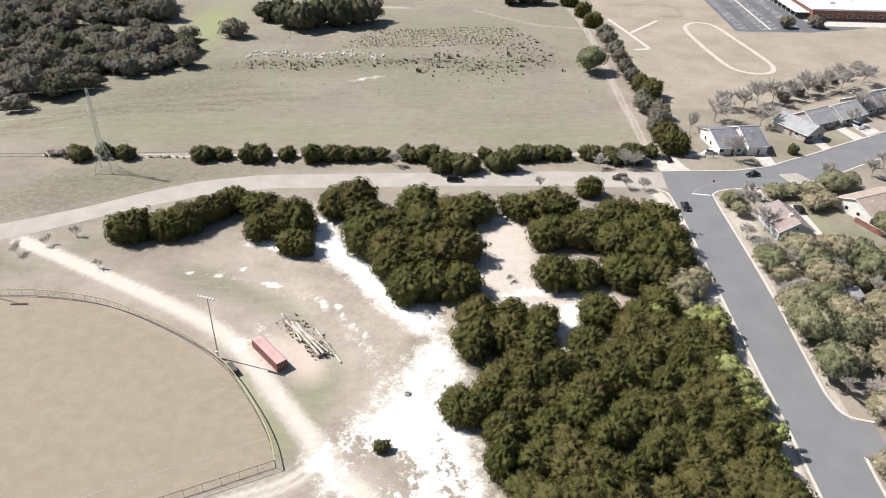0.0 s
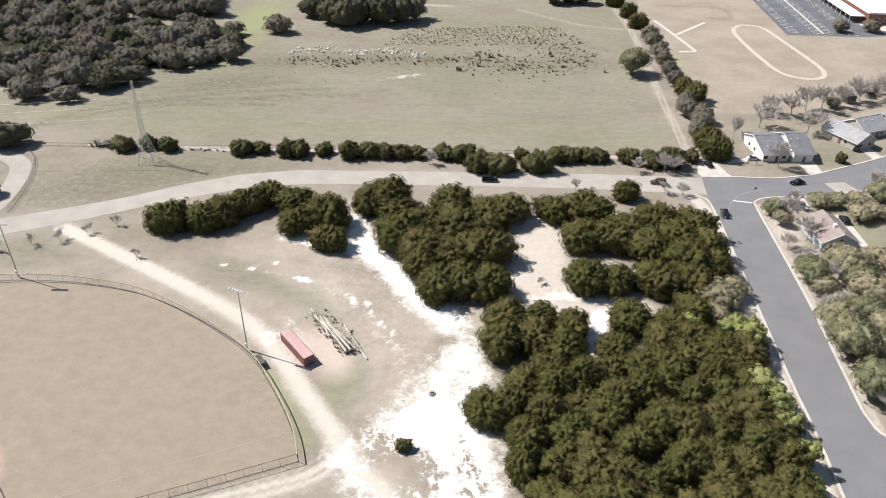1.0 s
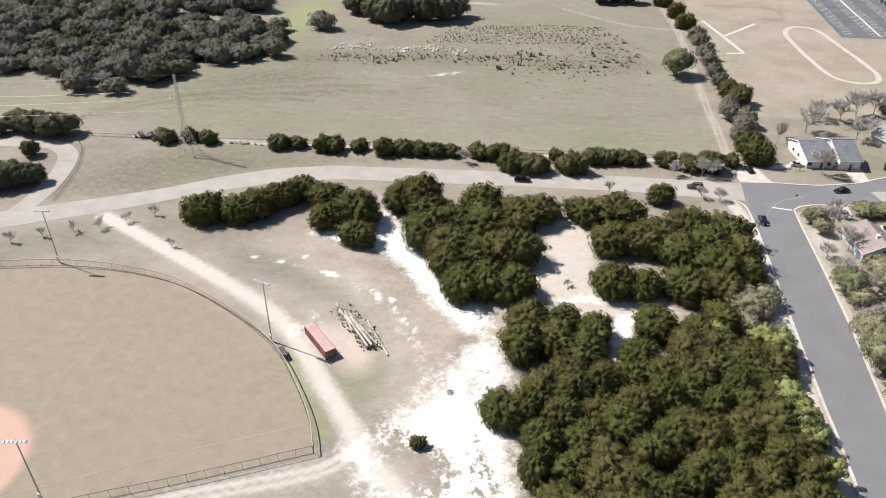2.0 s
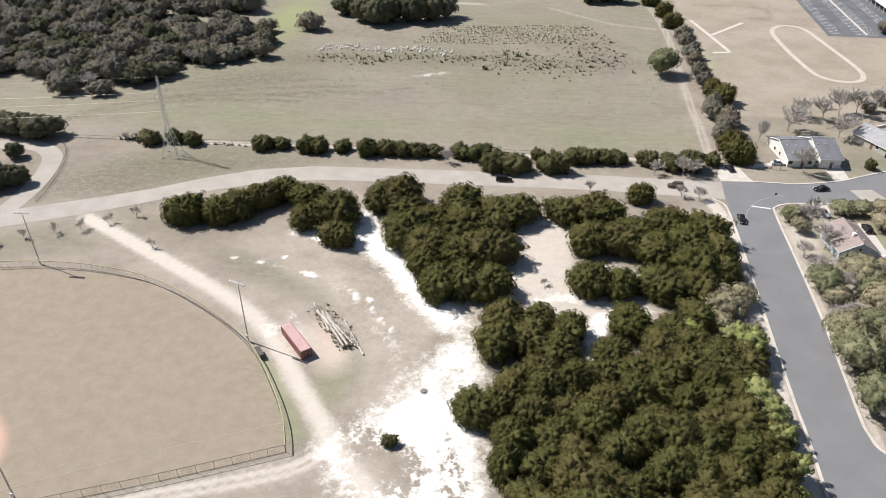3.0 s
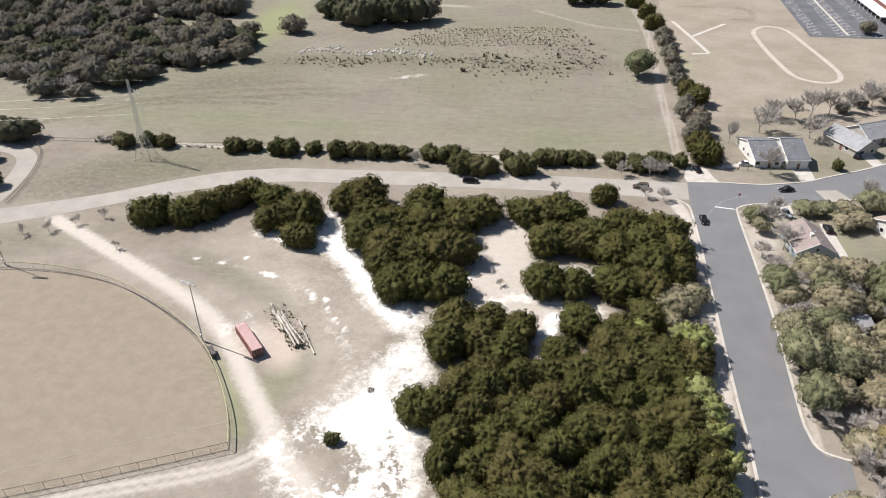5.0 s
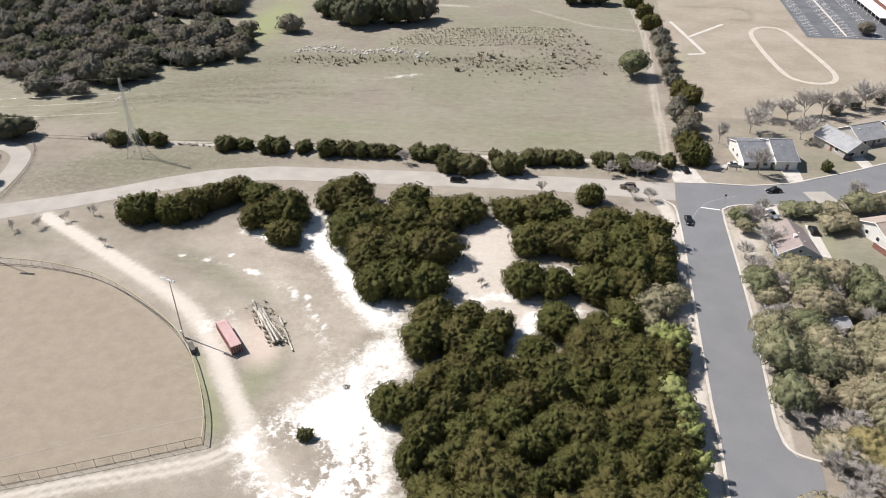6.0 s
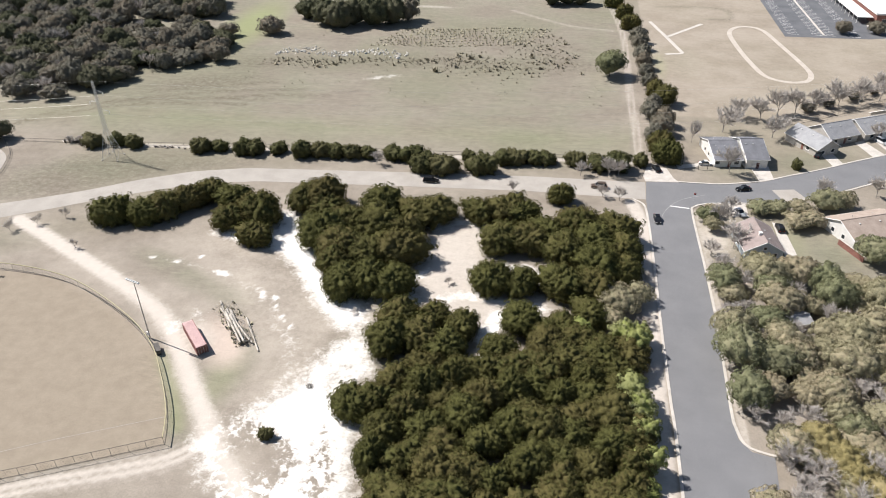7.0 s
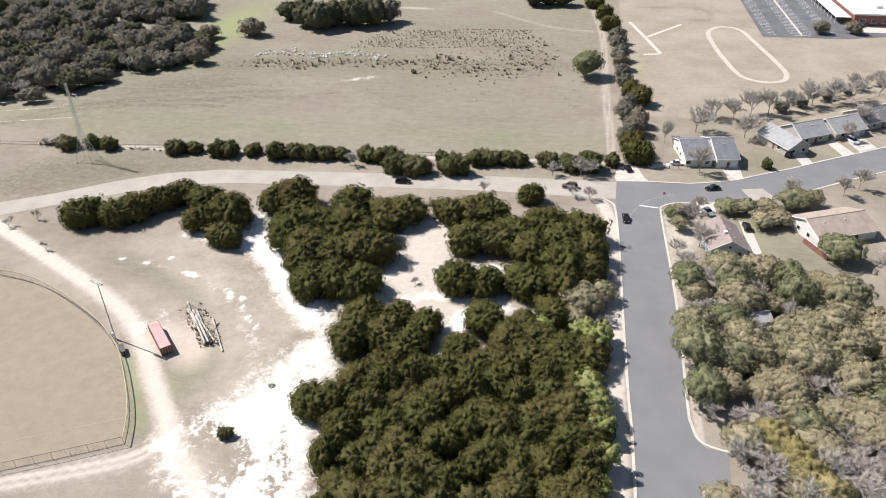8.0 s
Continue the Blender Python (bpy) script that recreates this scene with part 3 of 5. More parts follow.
arc = smooth_line([(64.6, 181.5), (65.6, 186.5), (67.6, 191.2), (71.5, 196.4), (78.5, 200.6)], 1.0)
v, f = ribbon(sides_of(arc, 0.05), sides_of(arc, -0.05), 0.0, 0.043)
tagged(new("seam", mesh_from("seam", v, f, M["paleline"])), "faint pale curved seam in the asphalt junction", "road marking", kind="structure")

# far school grounds
oval = np.array(smooth_line(OVAL, 3.0, True))
oval = np.vstack([oval, oval[:1]])
slab("running_track", sides_of(oval, 1.1), sides_of(oval, -1.1), -0.1, 0.04, M["paledirt"], "pale oval running track worn into dry turf", "track")
for pts in ([(71.1, 386), (77.5, 360.5), (83.2, 336.5)], [(78.2, 361), (96.5, 386)], [(75.5, 333.6), (83.2, 336.0)]):
    ln = resample(pts, 12)
    slab("path", sides_of(ln, 0.9), sides_of(ln, -0.9), -0.1, 0.045, M["concrete"], "pale straight concrete footpath across dry turf", "path")
bm = bmesh.new()
prism(bm, [(133.4, 371), (172, 373.4), (205, 385), (181, 405), (181.5, 460), (133.6, 460)], -0.1, 0.04)
tagged(part("parking_lot", bm, M["lotasphalt"], None), "blue-grey asphalt school parking lot with white bays", "parking lot", kind="structure")

# ---- trees ----
def crown_lumps(g, r, h, low, clumps, clump_r, lift=0.0, gaps=0.0, lobes=0.20):
    """Centres and radii of the foliage clumps that make up an uneven crown: a dome with an upright skirt."""
    k = np.arange(clumps) + 0.3
    ph = k * 2.39996 + g.uniform(0, 6.28) + g.normal(0, 0.25, clumps)
    up = 1 - k / clumps * (1.0 + low)
    rad = np.where(up > 0, np.sqrt(np.clip(1 - up * up, 0, 1)), 1 - 0.12 * up * up)
    bulge = 1 + 0.10 * np.sin(2 * ph + g.uniform(0, 6)) + 0.07 * np.sin(3 * ph + g.uniform(0, 6))
    # a few big lobes
    ray = np.c_[rad * np.cos(ph), rad * np.sin(ph), up]
    ray /= np.linalg.norm(ray, axis=1)[:, None]
    for _ in range(9):
        b = g.normal(0, 1, 3)
        b[2] = abs(b[2]) * 0.7
        b /= np.linalg.norm(b)
        bulge += lobes * g.uniform(0.4, 1.0) * np.exp((ray @ b - 1) / 0.07)
    bulge /= 1 + lobes * 0.55
    lump = g.uniform(0.84, 1.06, clumps) * bulge
    cen = np.c_[rad * np.cos(ph) * r * lump, rad * np.sin(ph) * r * lump, lift + h * (0.40 + 0.52 * up * lump)]
    cr = clump_r * g.uniform(0.6, 1.4, clumps)
    keep = g.uniform(0, 1, clumps) > gaps
    return cen[keep], cr[keep]


def tuft_crown(g, cen, cr, foot, tufts, size, jag=0.22):
    """Leaf sprays standing on the open sides of the clumps, shaded as part of the clump that carries them."""
    who = g.choice(len(cr), tufts, p=cr ** 2 / np.sum(cr ** 2))
    out = cen[who] - foot
    out /= np.linalg.norm(out, axis=1)[:, None] + 1e-6
    d = g.normal(0, 1, (tufts, 3))
    d = d / np.linalg.norm(d, axis=1)[:, None] + 0.75 * out + np.array([0, 0, 0.2])
    d /= np.linalg.norm(d, axis=1)[:, None]
    pos = cen[who] + d * (cr[who] * g.uniform(0.96 - 0.5 * jag, 1.05 + 0.35 * jag, tufts))[:, None]
    pos[:, 2] = np.maximum(pos[:, 2], 0.1)
    # those buried in a neighbour carry nothing
    sunk = np.zeros(tufts, bool)
    for c, q in zip(cen, cr):
        sunk |= np.sum((pos - c) ** 2, axis=1) < (0.84 * q) ** 2
    pos, d, out = pos[~sunk], d[~sunk], out[~sunk]
    n = len(pos)
    nrm = d + 0.35 * g.normal(0, 1, (n, 3))
    nrm /= np.linalg.norm(nrm, axis=1)[:, None]
    t1 = np.array([0, 0, 1.0]) + 0.5 * out + g.normal(0, 0.6, (n, 3))
    t1 -= nrm * np.sum(t1 * nrm, axis=1)[:, None]
    t1 /= np.linalg.norm(t1, axis=1)[:, None] + 1e-6
    t2 = np.cross(nrm, t1)
    s = size * g.uniform(0.6, 1.4, n)[:, None]
    V = np.stack([pos - t1 * s * 0.7 + t2 * s * 0.75, pos - t1 * s * 0.7 - t2 * s * 0.75, pos + t1 * s * 1.5 + nrm * s * 0.45], 1).reshape(-1, 3)
    soft = d + 0.45 * out + jag * g.normal(0, 1, (n, 3))
    soft /= np.linalg.norm(soft, axis=1)[:, None]
    return V, np.arange(3 * n).reshape(-1, 3), np.repeat(soft, 3, axis=0)


def lump_core(g, cen, cr, shrink, cuts):
    """The dense inner crown: one knobbly hull that follows the clumps from inside."""
    bm = bmesh.new()
    mid = cen.mean(0)
    ball = bmesh.ops.create_icosphere(bm, subdivisions=cuts, radius=1.0)["verts"]
    D = np.array([v.co[:] for v in ball])
    D /= np.linalg.norm(D, axis=1)[:, None]
    rel = cen - mid
    away = np.linalg.norm(rel, axis=1) + 1e-6
    along = D @ rel.T
    room = cr[None, :] ** 2 - (away[None, :] ** 2 - along ** 2)
    hit = np.where(room > 0, along + np.sqrt(np.clip(room, 0, None)), -1).max(1)
    order = np.argsort(-along / away, axis=1)[:, :3]
    base = (away[order] - 0.25 * cr[order]).mean(1)
    reach = np.maximum(hit, base) * shrink * (1 + g.normal(0, 0.022, len(D)))
    for v, d, q in zip(ball, D, reach):
        v.co = Vector(mid + d * q)
        v.co.z = max(v.co.z, 0.05)
    return bm


def tri_mesh(name, V, Fa, material, normals=None):
    me = bpy.data.meshes.new(name)
    me.vertices.add(len(V))
    me.vertices.foreach_set("co", V.astype(np.float32).ravel())
    me.loops.add(Fa.size)
    me.loops.foreach_set("vertex_index", Fa.astype(np.int32).ravel())
    me.polygons.add(len(Fa))
    me.polygons.foreach_set("loop_start", np.arange(0, Fa.size, 3, dtype=np.int32))
    me.update(calc_edges=True)
    me.materials.append(material)
    if normals is not None:
        me.polygons.foreach_set("use_smooth", np.ones(len(Fa), bool))
        me.normals_split_custom_set_from_vertices(normals.tolist())
    return me


def trunk_and_limbs(bm, cen, height, r0, lift, g, limbs):
    top = Vector((g.uniform(-0.2, 0.2), g.uniform(-0.2, 0.2), height))
    bend = Vector((g.uniform(-0.3, 0.3), g.uniform(-0.3, 0.3), height * 0.5))
    bar(bm, (0, 0, -0.3), bend, r0, r0 * 0.8, 7)
    bar(bm, bend, top, r0 * 0.8, r0 * 0.45, 7)
    for c in cen[:: max(1, len(cen) // limbs)]:
        bar(bm, bend if c[2] < height else top, Vector(c), r0 * 0.4, r0 * 0.12, 5)


def make_tree(name, label, category, seed, leaf, r, h, low, clumps, clump_r, tufts, size, lift=0.0, core=0.9, gaps=0.0, limbs=8, cuts=4, jag=0.25):
    ob = thing(name, label, category)
    g = np.random.default_rng(seed)
    cen, cr = crown_lumps(g, r, h, low, clumps, clump_r, lift, gaps)
    V, Fa, soft = tuft_crown(g, cen, cr, np.array([0, 0, lift + h * 0.3]), tufts, size, jag)
    bm = bmesh.new()
    trunk_and_limbs(bm, cen, lift + h * 0.45, 0.035 * (h + lift), lift, g, limbs)
    part("trunk", bm, M["bark"], ob)
    crown = new("crown", tri_mesh("crown", V, Fa, leaf, soft))
    crown.parent = ob
    part("inner_crown", lump_core(g, cen, cr, core, cuts), leaf, ob, smooth=True)
    return ob


def make_bare(name, label, seed, h, spread, twigs=2800):
    """A leafless tree: forking limbs, and a haze of fine twigs along their ends."""
    ob = thing(name, label, "tree")
    g = random.Random(seed)
    wood = bmesh.new()
    ends = []

    def grow(a, d, length, rad, level):
        b = a + d * length
        bar(wood, a, b, rad, rad * 0.65, 5 if level < 2 else 3)
        if level >= 2:
            ends.append((a, b))
        if level >= 4:
            return
        for _ in range(4 if level == 0 else 3 if level < 3 else 2):
            side = Vector((g.gauss(0, 1), g.gauss(0, 1), g.gauss(0.35, 0.45))).normalized()
            grow(a + d * length * g.uniform(0.65, 1.0), (d * 0.85 + side * spread).normalized(), length * g.uniform(0.72, 0.98), max(rad * 0.55, 0.02), level + 1)
    grow(Vector((0, 0, -0.2)), Vector((g.uniform(-0.06, 0.06), g.uniform(-0.06, 0.06), 1)).normalized(), h * 0.27, h * 0.018, 0)
    part("trunk", wood, M["twigwood"], ob)
    V, Fa = [], []
    for _ in range(twigs):
        a, b = g.choice(ends)
        s = a.lerp(b, g.random())
        d = ((b - a).normalized() + Vector((g.gauss(0, 0.45), g.gauss(0, 0.45), g.gauss(0.25, 0.35)))).normalized()
        e = s + d * g.uniform(0.6, 1.7) * h / 9
        u = Vector((g.gauss(0, 1), g.gauss(0, 1), g.gauss(0, 1))).cross(d).normalized() * 0.042
        n = len(V)
        V += [s + u, s - u, e]
        Fa.append((n, n + 1, n + 2))
    o = new("twig_spray", tri_mesh("twig_spray", np.array(V), np.array(Fa), M["twig"]))
    o.parent = ob
    tagged(o, kind="stuff")
    return ob


JL = "dark green bushy juniper with dense foliage down to the ground"
JUNIPER = [make_tree("juniper_tree", JL, "tree", 11 + i, M["juniper"], 5.0, 7.2, 0.62 + 0.05 * i, 200 + 8 * i, 0.54, 8600, 0.11, core=0.87, cuts=5, jag=0.36) for i in range(5)]
SMALLJ = [make_tree("juniper_tree", "small rounded dark green juniper on the road verge", "tree", 31 + i, M["juniperdark"], 3.5, 4.6, 0.75, 70, 0.62, 3200, 0.12, core=0.90, jag=0.36) for i in range(3)]
OL = "olive-brown live oak with a spreading uneven crown"
OAK = [make_tree("oak_tree", OL, "tree", 41 + i, M["oak"], 4.6, 5.0, 0.3, 130, 0.62, 7800, 0.115, lift=1.6, core=0.80, gaps=0.2) for i in range(4)]
OAKG = [make_tree("oak_tree", "grey-green live oak with a spreading uneven crown", "tree", 46 + i, M["oakgreen"], 4.8, 5.4, 0.3, 130, 0.64, 7800, 0.115, lift=1.6, core=0.82, gaps=0.18) for i in range(2)]
WOOD = [make_tree("woodland_tree", "grey-brown winter woodland tree with a dense twiggy crown", "tree", 51 + i, M["greywood"], 5.2, 6.8, 0.6, 80, 0.9, 3600, 0.17, lift=1.0, core=0.84, gaps=0.15) for i in range(4)]
WOODJ = [make_tree("woodland_tree", "dark evergreen tree in a winter wood", "tree", 61 + i, M["cedar"], 5.0, 7.0, 0.5, 70, 0.95, 3000, 0.19, lift=0.6, core=0.92) for i in range(2)]
LONE = [make_tree("oak_tree", "lone dark live oak with a trunk in dry pasture", "tree", 49, M["oakgreen"], 5.2, 6.6, 0.35, 100, 0.75, 5000, 0.14, lift=1.6, core=0.84, gaps=0.2)]
LIME = [make_tree("young_tree", "yellow-green young tree at the edge of the junipers", "tree", 71 + i, M["lime"], 3.0, 4.6, 0.4, 44, 0.62, 2600, 0.12, lift=1.0, core=0.84, gaps=0.2) for i in range(2)]
GOLD = [make_tree("golden_tree", "golden-brown leafy tree among bare trees", "tree", 75 + i, M["golden"], 4.2, 5.4, 0.4, 70, 0.75, 4000, 0.12, lift=1.5, core=0.88, gaps=0.1) for i in range(1)]
BARE = [make_bare("bare_tree", "leafless grey-brown deciduous tree with fine branches", 81 + i, 9.0, 0.75) for i in range(3)]
BAREFAR = [make_bare("bare_tree", "leafless grey tree in the winter woods", 87 + i, 9.0, 0.75, 1500) for i in range(2)]
SAPLING = [make_bare("sapling", "small leafless sapling on the dry verge", 91 + i, 4.0, 0.7, 500) for i in range(2)]
USED = set()
trng = random.Random(5)


def plant(kinds, x, y, sr, sz=None, label="", group=""):
    """A tree of one of the kinds at a place, scaled in breadth and height; the first of each is moved, the rest are copies."""
    ob = trng.choice(kinds)
    sz = sr if sz is None else sz
    m = Matrix.Translation((x, y, 0)) @ Matrix.Rotation(trng.uniform(0, 6.28), 4, "Z") @ Matrix.Diagonal((sr, sr * trng.uniform(0.93, 1.07), sz, 1))
    if ob.name in USED:
        c = copy_thing(ob, m)
        c.matrix_basis = m
    else:
        USED.add(ob.name)
        c = ob
        c.matrix_basis = m
    if label:
        c["label"] = label
    if group:
        c["group"] = group
    return c


def scatter(poly, gap, seed, keep_out=(), limit=400):
    g = random.Random(seed)
    xs, ys = [p[0] for p in poly], [p[1] for p in poly]
    out = []
    for _ in range(limit * 30):
        x, y = g.uniform(min(xs), max(xs)), g.uniform(min(ys), max(ys))
        if len(out) >= limit:
            break
        if inside(x, y, poly) and all((x - a) ** 2 + (y - b) ** 2 > gap * gap for a, b in out) and all((x - a) ** 2 + (y - b) ** 2 > r * r for a, b, r in keep_out):
            out.append((x, y))
    return out

# ---- planting ----
# breadth and height of the models before scaling
def juniper(x, y, r, h, kinds=JUNIPER, base_r=5.05, base_h=7.6, **kw):
    return plant(kinds, x, y, r / base_r, h / base_h, **kw)


# junipers that stand clear on the limestone, place, radius and height
for x, y, r, h in ((-85.8, 154.6, 5.7, 8.2), (-77.0, 156.4, 4.9, 7.4), (-72.8, 160.4, 5.0, 7.8), (-68.4, 165.8, 5.0, 7.6), (-64.2, 171.4, 4.8, 7.4)):
    juniper(x, y, r, h, group="juniper hedge by the road")
for x, y, r, h in ((-55.6, 168.7, 5.6, 7.4), (-52.3, 158.2, 4.7, 6.8), (-44.7, 162.0, 6.4, 9.6), (-41.8, 151.6, 4.8, 6.8), (-34.9, 172.4, 5.9, 7.8), (-30.2, 174.6, 6.0, 9.4), (-28.5, 170.0, 5.4, 6.2)):
    juniper(x, y, r, h, group="junipers on the limestone")
for x, y, r, h in ((-12.6, 171.5, 6.5, 9.6), (2.8, 171.3, 6.4, 7.8), (-2.6, 170.2, 5.2, 7.4), (-24.0, 154.6, 6.8, 9.8), (-17.6, 149.4, 6.4, 9.2), (-10.0, 160.0, 7.2, 10.4), (-2.0, 150.4, 6.6, 9.4),
                   (-12.4, 134.8, 5.6, 8.0), (-7.0, 137.2, 5.4, 8.0), (0.1, 136.7, 5.6, 8.0), (-9.7, 148.5, 6.4, 7.9), (-18.5, 161.5, 5.6, 8.4), (-3.2, 158.6, 5.6, 8.6), (-17.0, 142.6, 4.6, 7.4)):
    juniper(x, y, r, h, group="junipers on the limestone")
for x, y, r, h in ((15.1, 174.0, 5.0, 7.2), (22.6, 175.6, 6.2, 8.2), (27.0, 174.6, 4.8, 7.6), (22.4, 160.8, 5.8, 8.0), (29.6, 161.4, 6.0, 8.2), (41.9, 170.0, 6.6, 9.6), (51.7, 169.6, 6.0, 9.0), (39.0, 157.6, 6.0, 9.0),
                   (47.6, 151.6, 6.2, 9.8), (54.2, 158.4, 5.4, 9.0), (39.4, 143.3, 5.7, 8.7), (47.2, 143.4, 5.4, 8.2), (22.6, 142.0, 5.5, 8.4), (29.9, 142.6, 4.5, 7.0), (34.6, 166.0, 5.2, 8.0), (46.5, 162.0, 6.0, 9.2), (54.0, 150.6, 4.6, 7.8)):
    juniper(x, y, r, h, group="junipers on the limestone")
for x, y, r, h in ((4.4, 124.4, 5.0, 7.6), (11.6, 126.4, 4.0, 6.2), (3.9, 116.2, 5.0, 8.0), (18.4, 124.0, 4.4, 6.8), (31.4, 128.2, 5.0, 7.7), (40.3, 128.0, 4.2, 6.0), (10.6, 118.4, 5.0, 7.8), (1.6, 97.0, 4.5, 6.8), (46.2, 133.6, 4.4, 6.4), (16.6, 115.6, 4.8, 7.4), (37.5, 123.4, 4.4, 6.8), (43.6, 123.4, 4.6, 7.0), (49.6, 121.4, 4.4, 6.6)):
    juniper(x, y, r, h, group="juniper thicket")
juniper(36.7, 188.6, 4.0, 6.4, label="upright grey-green juniper standing alone on the verge")
juniper(-12.5, 88.0, 1.45, 2.4, kinds=SMALLJ, base_r=3.65, base_h=5.0, label="small dark green juniper bush alone on white limestone")
# the thicket
for x, y in scatter(FOREST, 5.0, 3, limit=170):
    r = trng.uniform(3.3, 5.4)
    juniper(x, y, r, trng.uniform(5.4, 8.4), group="juniper thicket")
# paler trees at the street's edge
for x, y, s, k in ((44.4, 128.4, 0.8, LIME), (53.4, 127.6, 1.0, LIME), (56.2, 124.6, 1.1, LIME), (57.4, 128.4, 0.8, LIME), (54.4, 109.2, 1.15, LIME), (56.0, 105.4, 1.1, LIME), (56.6, 100.2, 0.9, LIME), (57.0, 92.6, 1.0, LIME), (56.6, 86.4, 0.8, LIME)):
    plant(k, x, y, s, s * 1.1, group="young trees by the street")
for x, y, s in ((52.4, 139.8, 1.05), (57.0, 143.5, 0.8), (50.5, 133.6, 0.75)):
    plant(OAK, x, y, s, s * 0.85, label="grey-green leafy tree at the edge of the junipers")
for x, y, s in ((58.6, 152, 0.5), (58.8, 135, 0.45), (58.2, 118, 0.45), (58.2, 109, 0.4), (58, 95, 0.45), (58, 85, 0.45)):
    plant(BARE, x, y, s, s * 0.7, group="bare trees by the street")
# verge row beyond the road
for x, y, r, h in ((-120.5, 198.4, 3.5, 5.1), (-113.2, 201, 2.9, 4.6), (-106.9, 200.4, 3.2, 4.7), (-83.0, 201.7, 3.5, 5.1), (-77.0, 203.1, 3.0, 3.9), (-68.2, 202.8, 3.6, 5.2), (-64.4, 203.4, 3.4, 4.9), (-57.0, 205.3, 3.0, 3.8),
                   (-48.4, 204.4, 3.9, 5.9), (-42.2, 205.6, 3.5, 5.3), (-37.2, 206.0, 3.3, 4.9), (-31.8, 206.3, 3.2, 4.8), (-26.8, 207, 2.8, 4.2), (-18.8, 208.3, 3.5, 4.4), (-12.1, 208.0, 4.1, 5.2), (-7.0, 201.4, 4.6, 6.2), (-0.6, 201.4, 4.8, 6.2),
                   (5.8, 211, 2.2, 3.9), (9.6, 203.2, 4.0, 6.0), (12.2, 203.6, 3.8, 6.8), (17.6, 211.4, 3.8, 5.0), (21.0, 211.8, 3.6, 5.0), (27.0, 212.8, 3.6, 4.4), (31.0, 213, 3.2, 4.5), (40.2, 213.6, 3.3, 5.2), (47.4, 211.8, 3.9, 5.4), (52.6, 213.2, 4.6, 6.8), (60.3, 217.6, 2.6, 4.2)):
    juniper(x, y, r, h, kinds=SMALLJ, base_r=3.65, base_h=5.0, group="juniper row on the verge")
plant(SAPLING, -7.2, 127.2, 0.8, 0.3, label="low dead branch on pale bare ground")
for i in range(16):
    s = trng.uniform(0.55, 0.9)
    plant(BARE if i % 3 else WOOD, 122 + 3.2 * i + trng.uniform(-1, 1), 272 + 2.9 * i + trng.uniform(-1.5, 1.5), s * (1 if i % 3 else 0.6), s * (1 if i % 3 else 0.6), label="bare grey tree in the hedge behind the houses", group="back hedge")
# hedge line climbing past the school grounds
for x, y, r, h, k in ((48, 432, 5, 8, 0), (53, 412, 5, 8, 0), (57.9, 390.4, 4.6, 8, 0), (60.8, 371, 4.8, 8, 0), (63.4, 348, 5.2, 8.5, 1), (64, 338, 5, 8.5, 1), (64.6, 323, 4.9, 8.5, 1), (64.8, 311, 4.4, 8.5, 1), (65.2, 298, 4.0, 8, 1),
                      (66.0, 288, 3.8, 7.6, 1), (68, 279, 4, 7.6, 0), (71.0, 272.6, 4.6, 8, 0), (66.2, 265, 4.0, 7, 1), (65.0, 255.5, 5.0, 8, 1), (69.6, 251, 4.6, 8, 1), (68.2, 243.6, 5.2, 8, 1), (65.0, 234, 4.2, 8, 1), (67.2, 227.2, 4.2, 8.6, 0), (68.6, 221, 4.4, 8.6, 0)):
    if k:
        plant(WOOD, x, y, r / 6.6, h / 9.0, label="grey-brown leafy tree in a field hedge", group="field hedge")
    else:
        juniper(x, y, r, h, label="dark green juniper in a field hedge", group="field hedge")
# lone oaks in the pasture
plant(LONE, 50.6, 299.5, 1.25, 1.3)
for x, y, s, z, text in ((-111.5, 332, 1.2, 1.05, "live oak at the edge of pasture"), (-104, 362, 1.1, 0.9, ""), (-97, 366, 1.1, 1, ""), (-90, 352, 1.3, 1.15, ""), (-82, 347, 1.4, 1.25, ""), (-76, 356, 1.4, 1.25, ""),
                         (-66, 355, 1.4, 1.3, ""), (-58, 360, 1.4, 1.3, ""), (-51, 366, 1.2, 1.1, ""), (-70, 371, 1.3, 1.1, ""), (20, 412, 1.2, 1, ""), (28, 414, 1.2, 1, ""), (36, 414, 1.1, 1, "")):
    plant(WOOD if text or trng.random() < 0.2 else WOODJ, x, y, s, z if text else z * 1.35, label=text or "dark spreading live oak in a pasture clump")
# winter woods
for x, y in scatter(WOODS, 5.6, 21, keep_out=((-190, 320, 9), (-177, 326, 9), (-165, 331, 9), (-153, 334, 9), (-141, 331, 8), (-186, 332, 9), (-172, 338, 9), (-158, 344, 9), (-147, 344, 8)), limit=290):
    s = trng.uniform(0.75, 1.2)
    plant(WOODJ if trng.random() < 0.22 else BAREFAR if trng.random() < 0.2 else WOOD, x, y, s, s * trng.uniform(0.75, 1.3), group="winter woods")
# oaks beside the curved driveway
for x, y, s, z in ((-166, 197, 1.1, 0.95), (-158, 196.4, 1.15, 1.0), (-174, 198, 1.0, 0.85), (-151, 162, 1.2, 0.9), (-145.5, 164, 0.85, 0.75), (-157, 160, 1.15, 0.95), (-157, 180.5, 0.55, 0.65), (-178, 193, 0.6, 0.6)):
    plant(WOODJ, x, y, s, z, label="dark green oak beside the curved driveway")
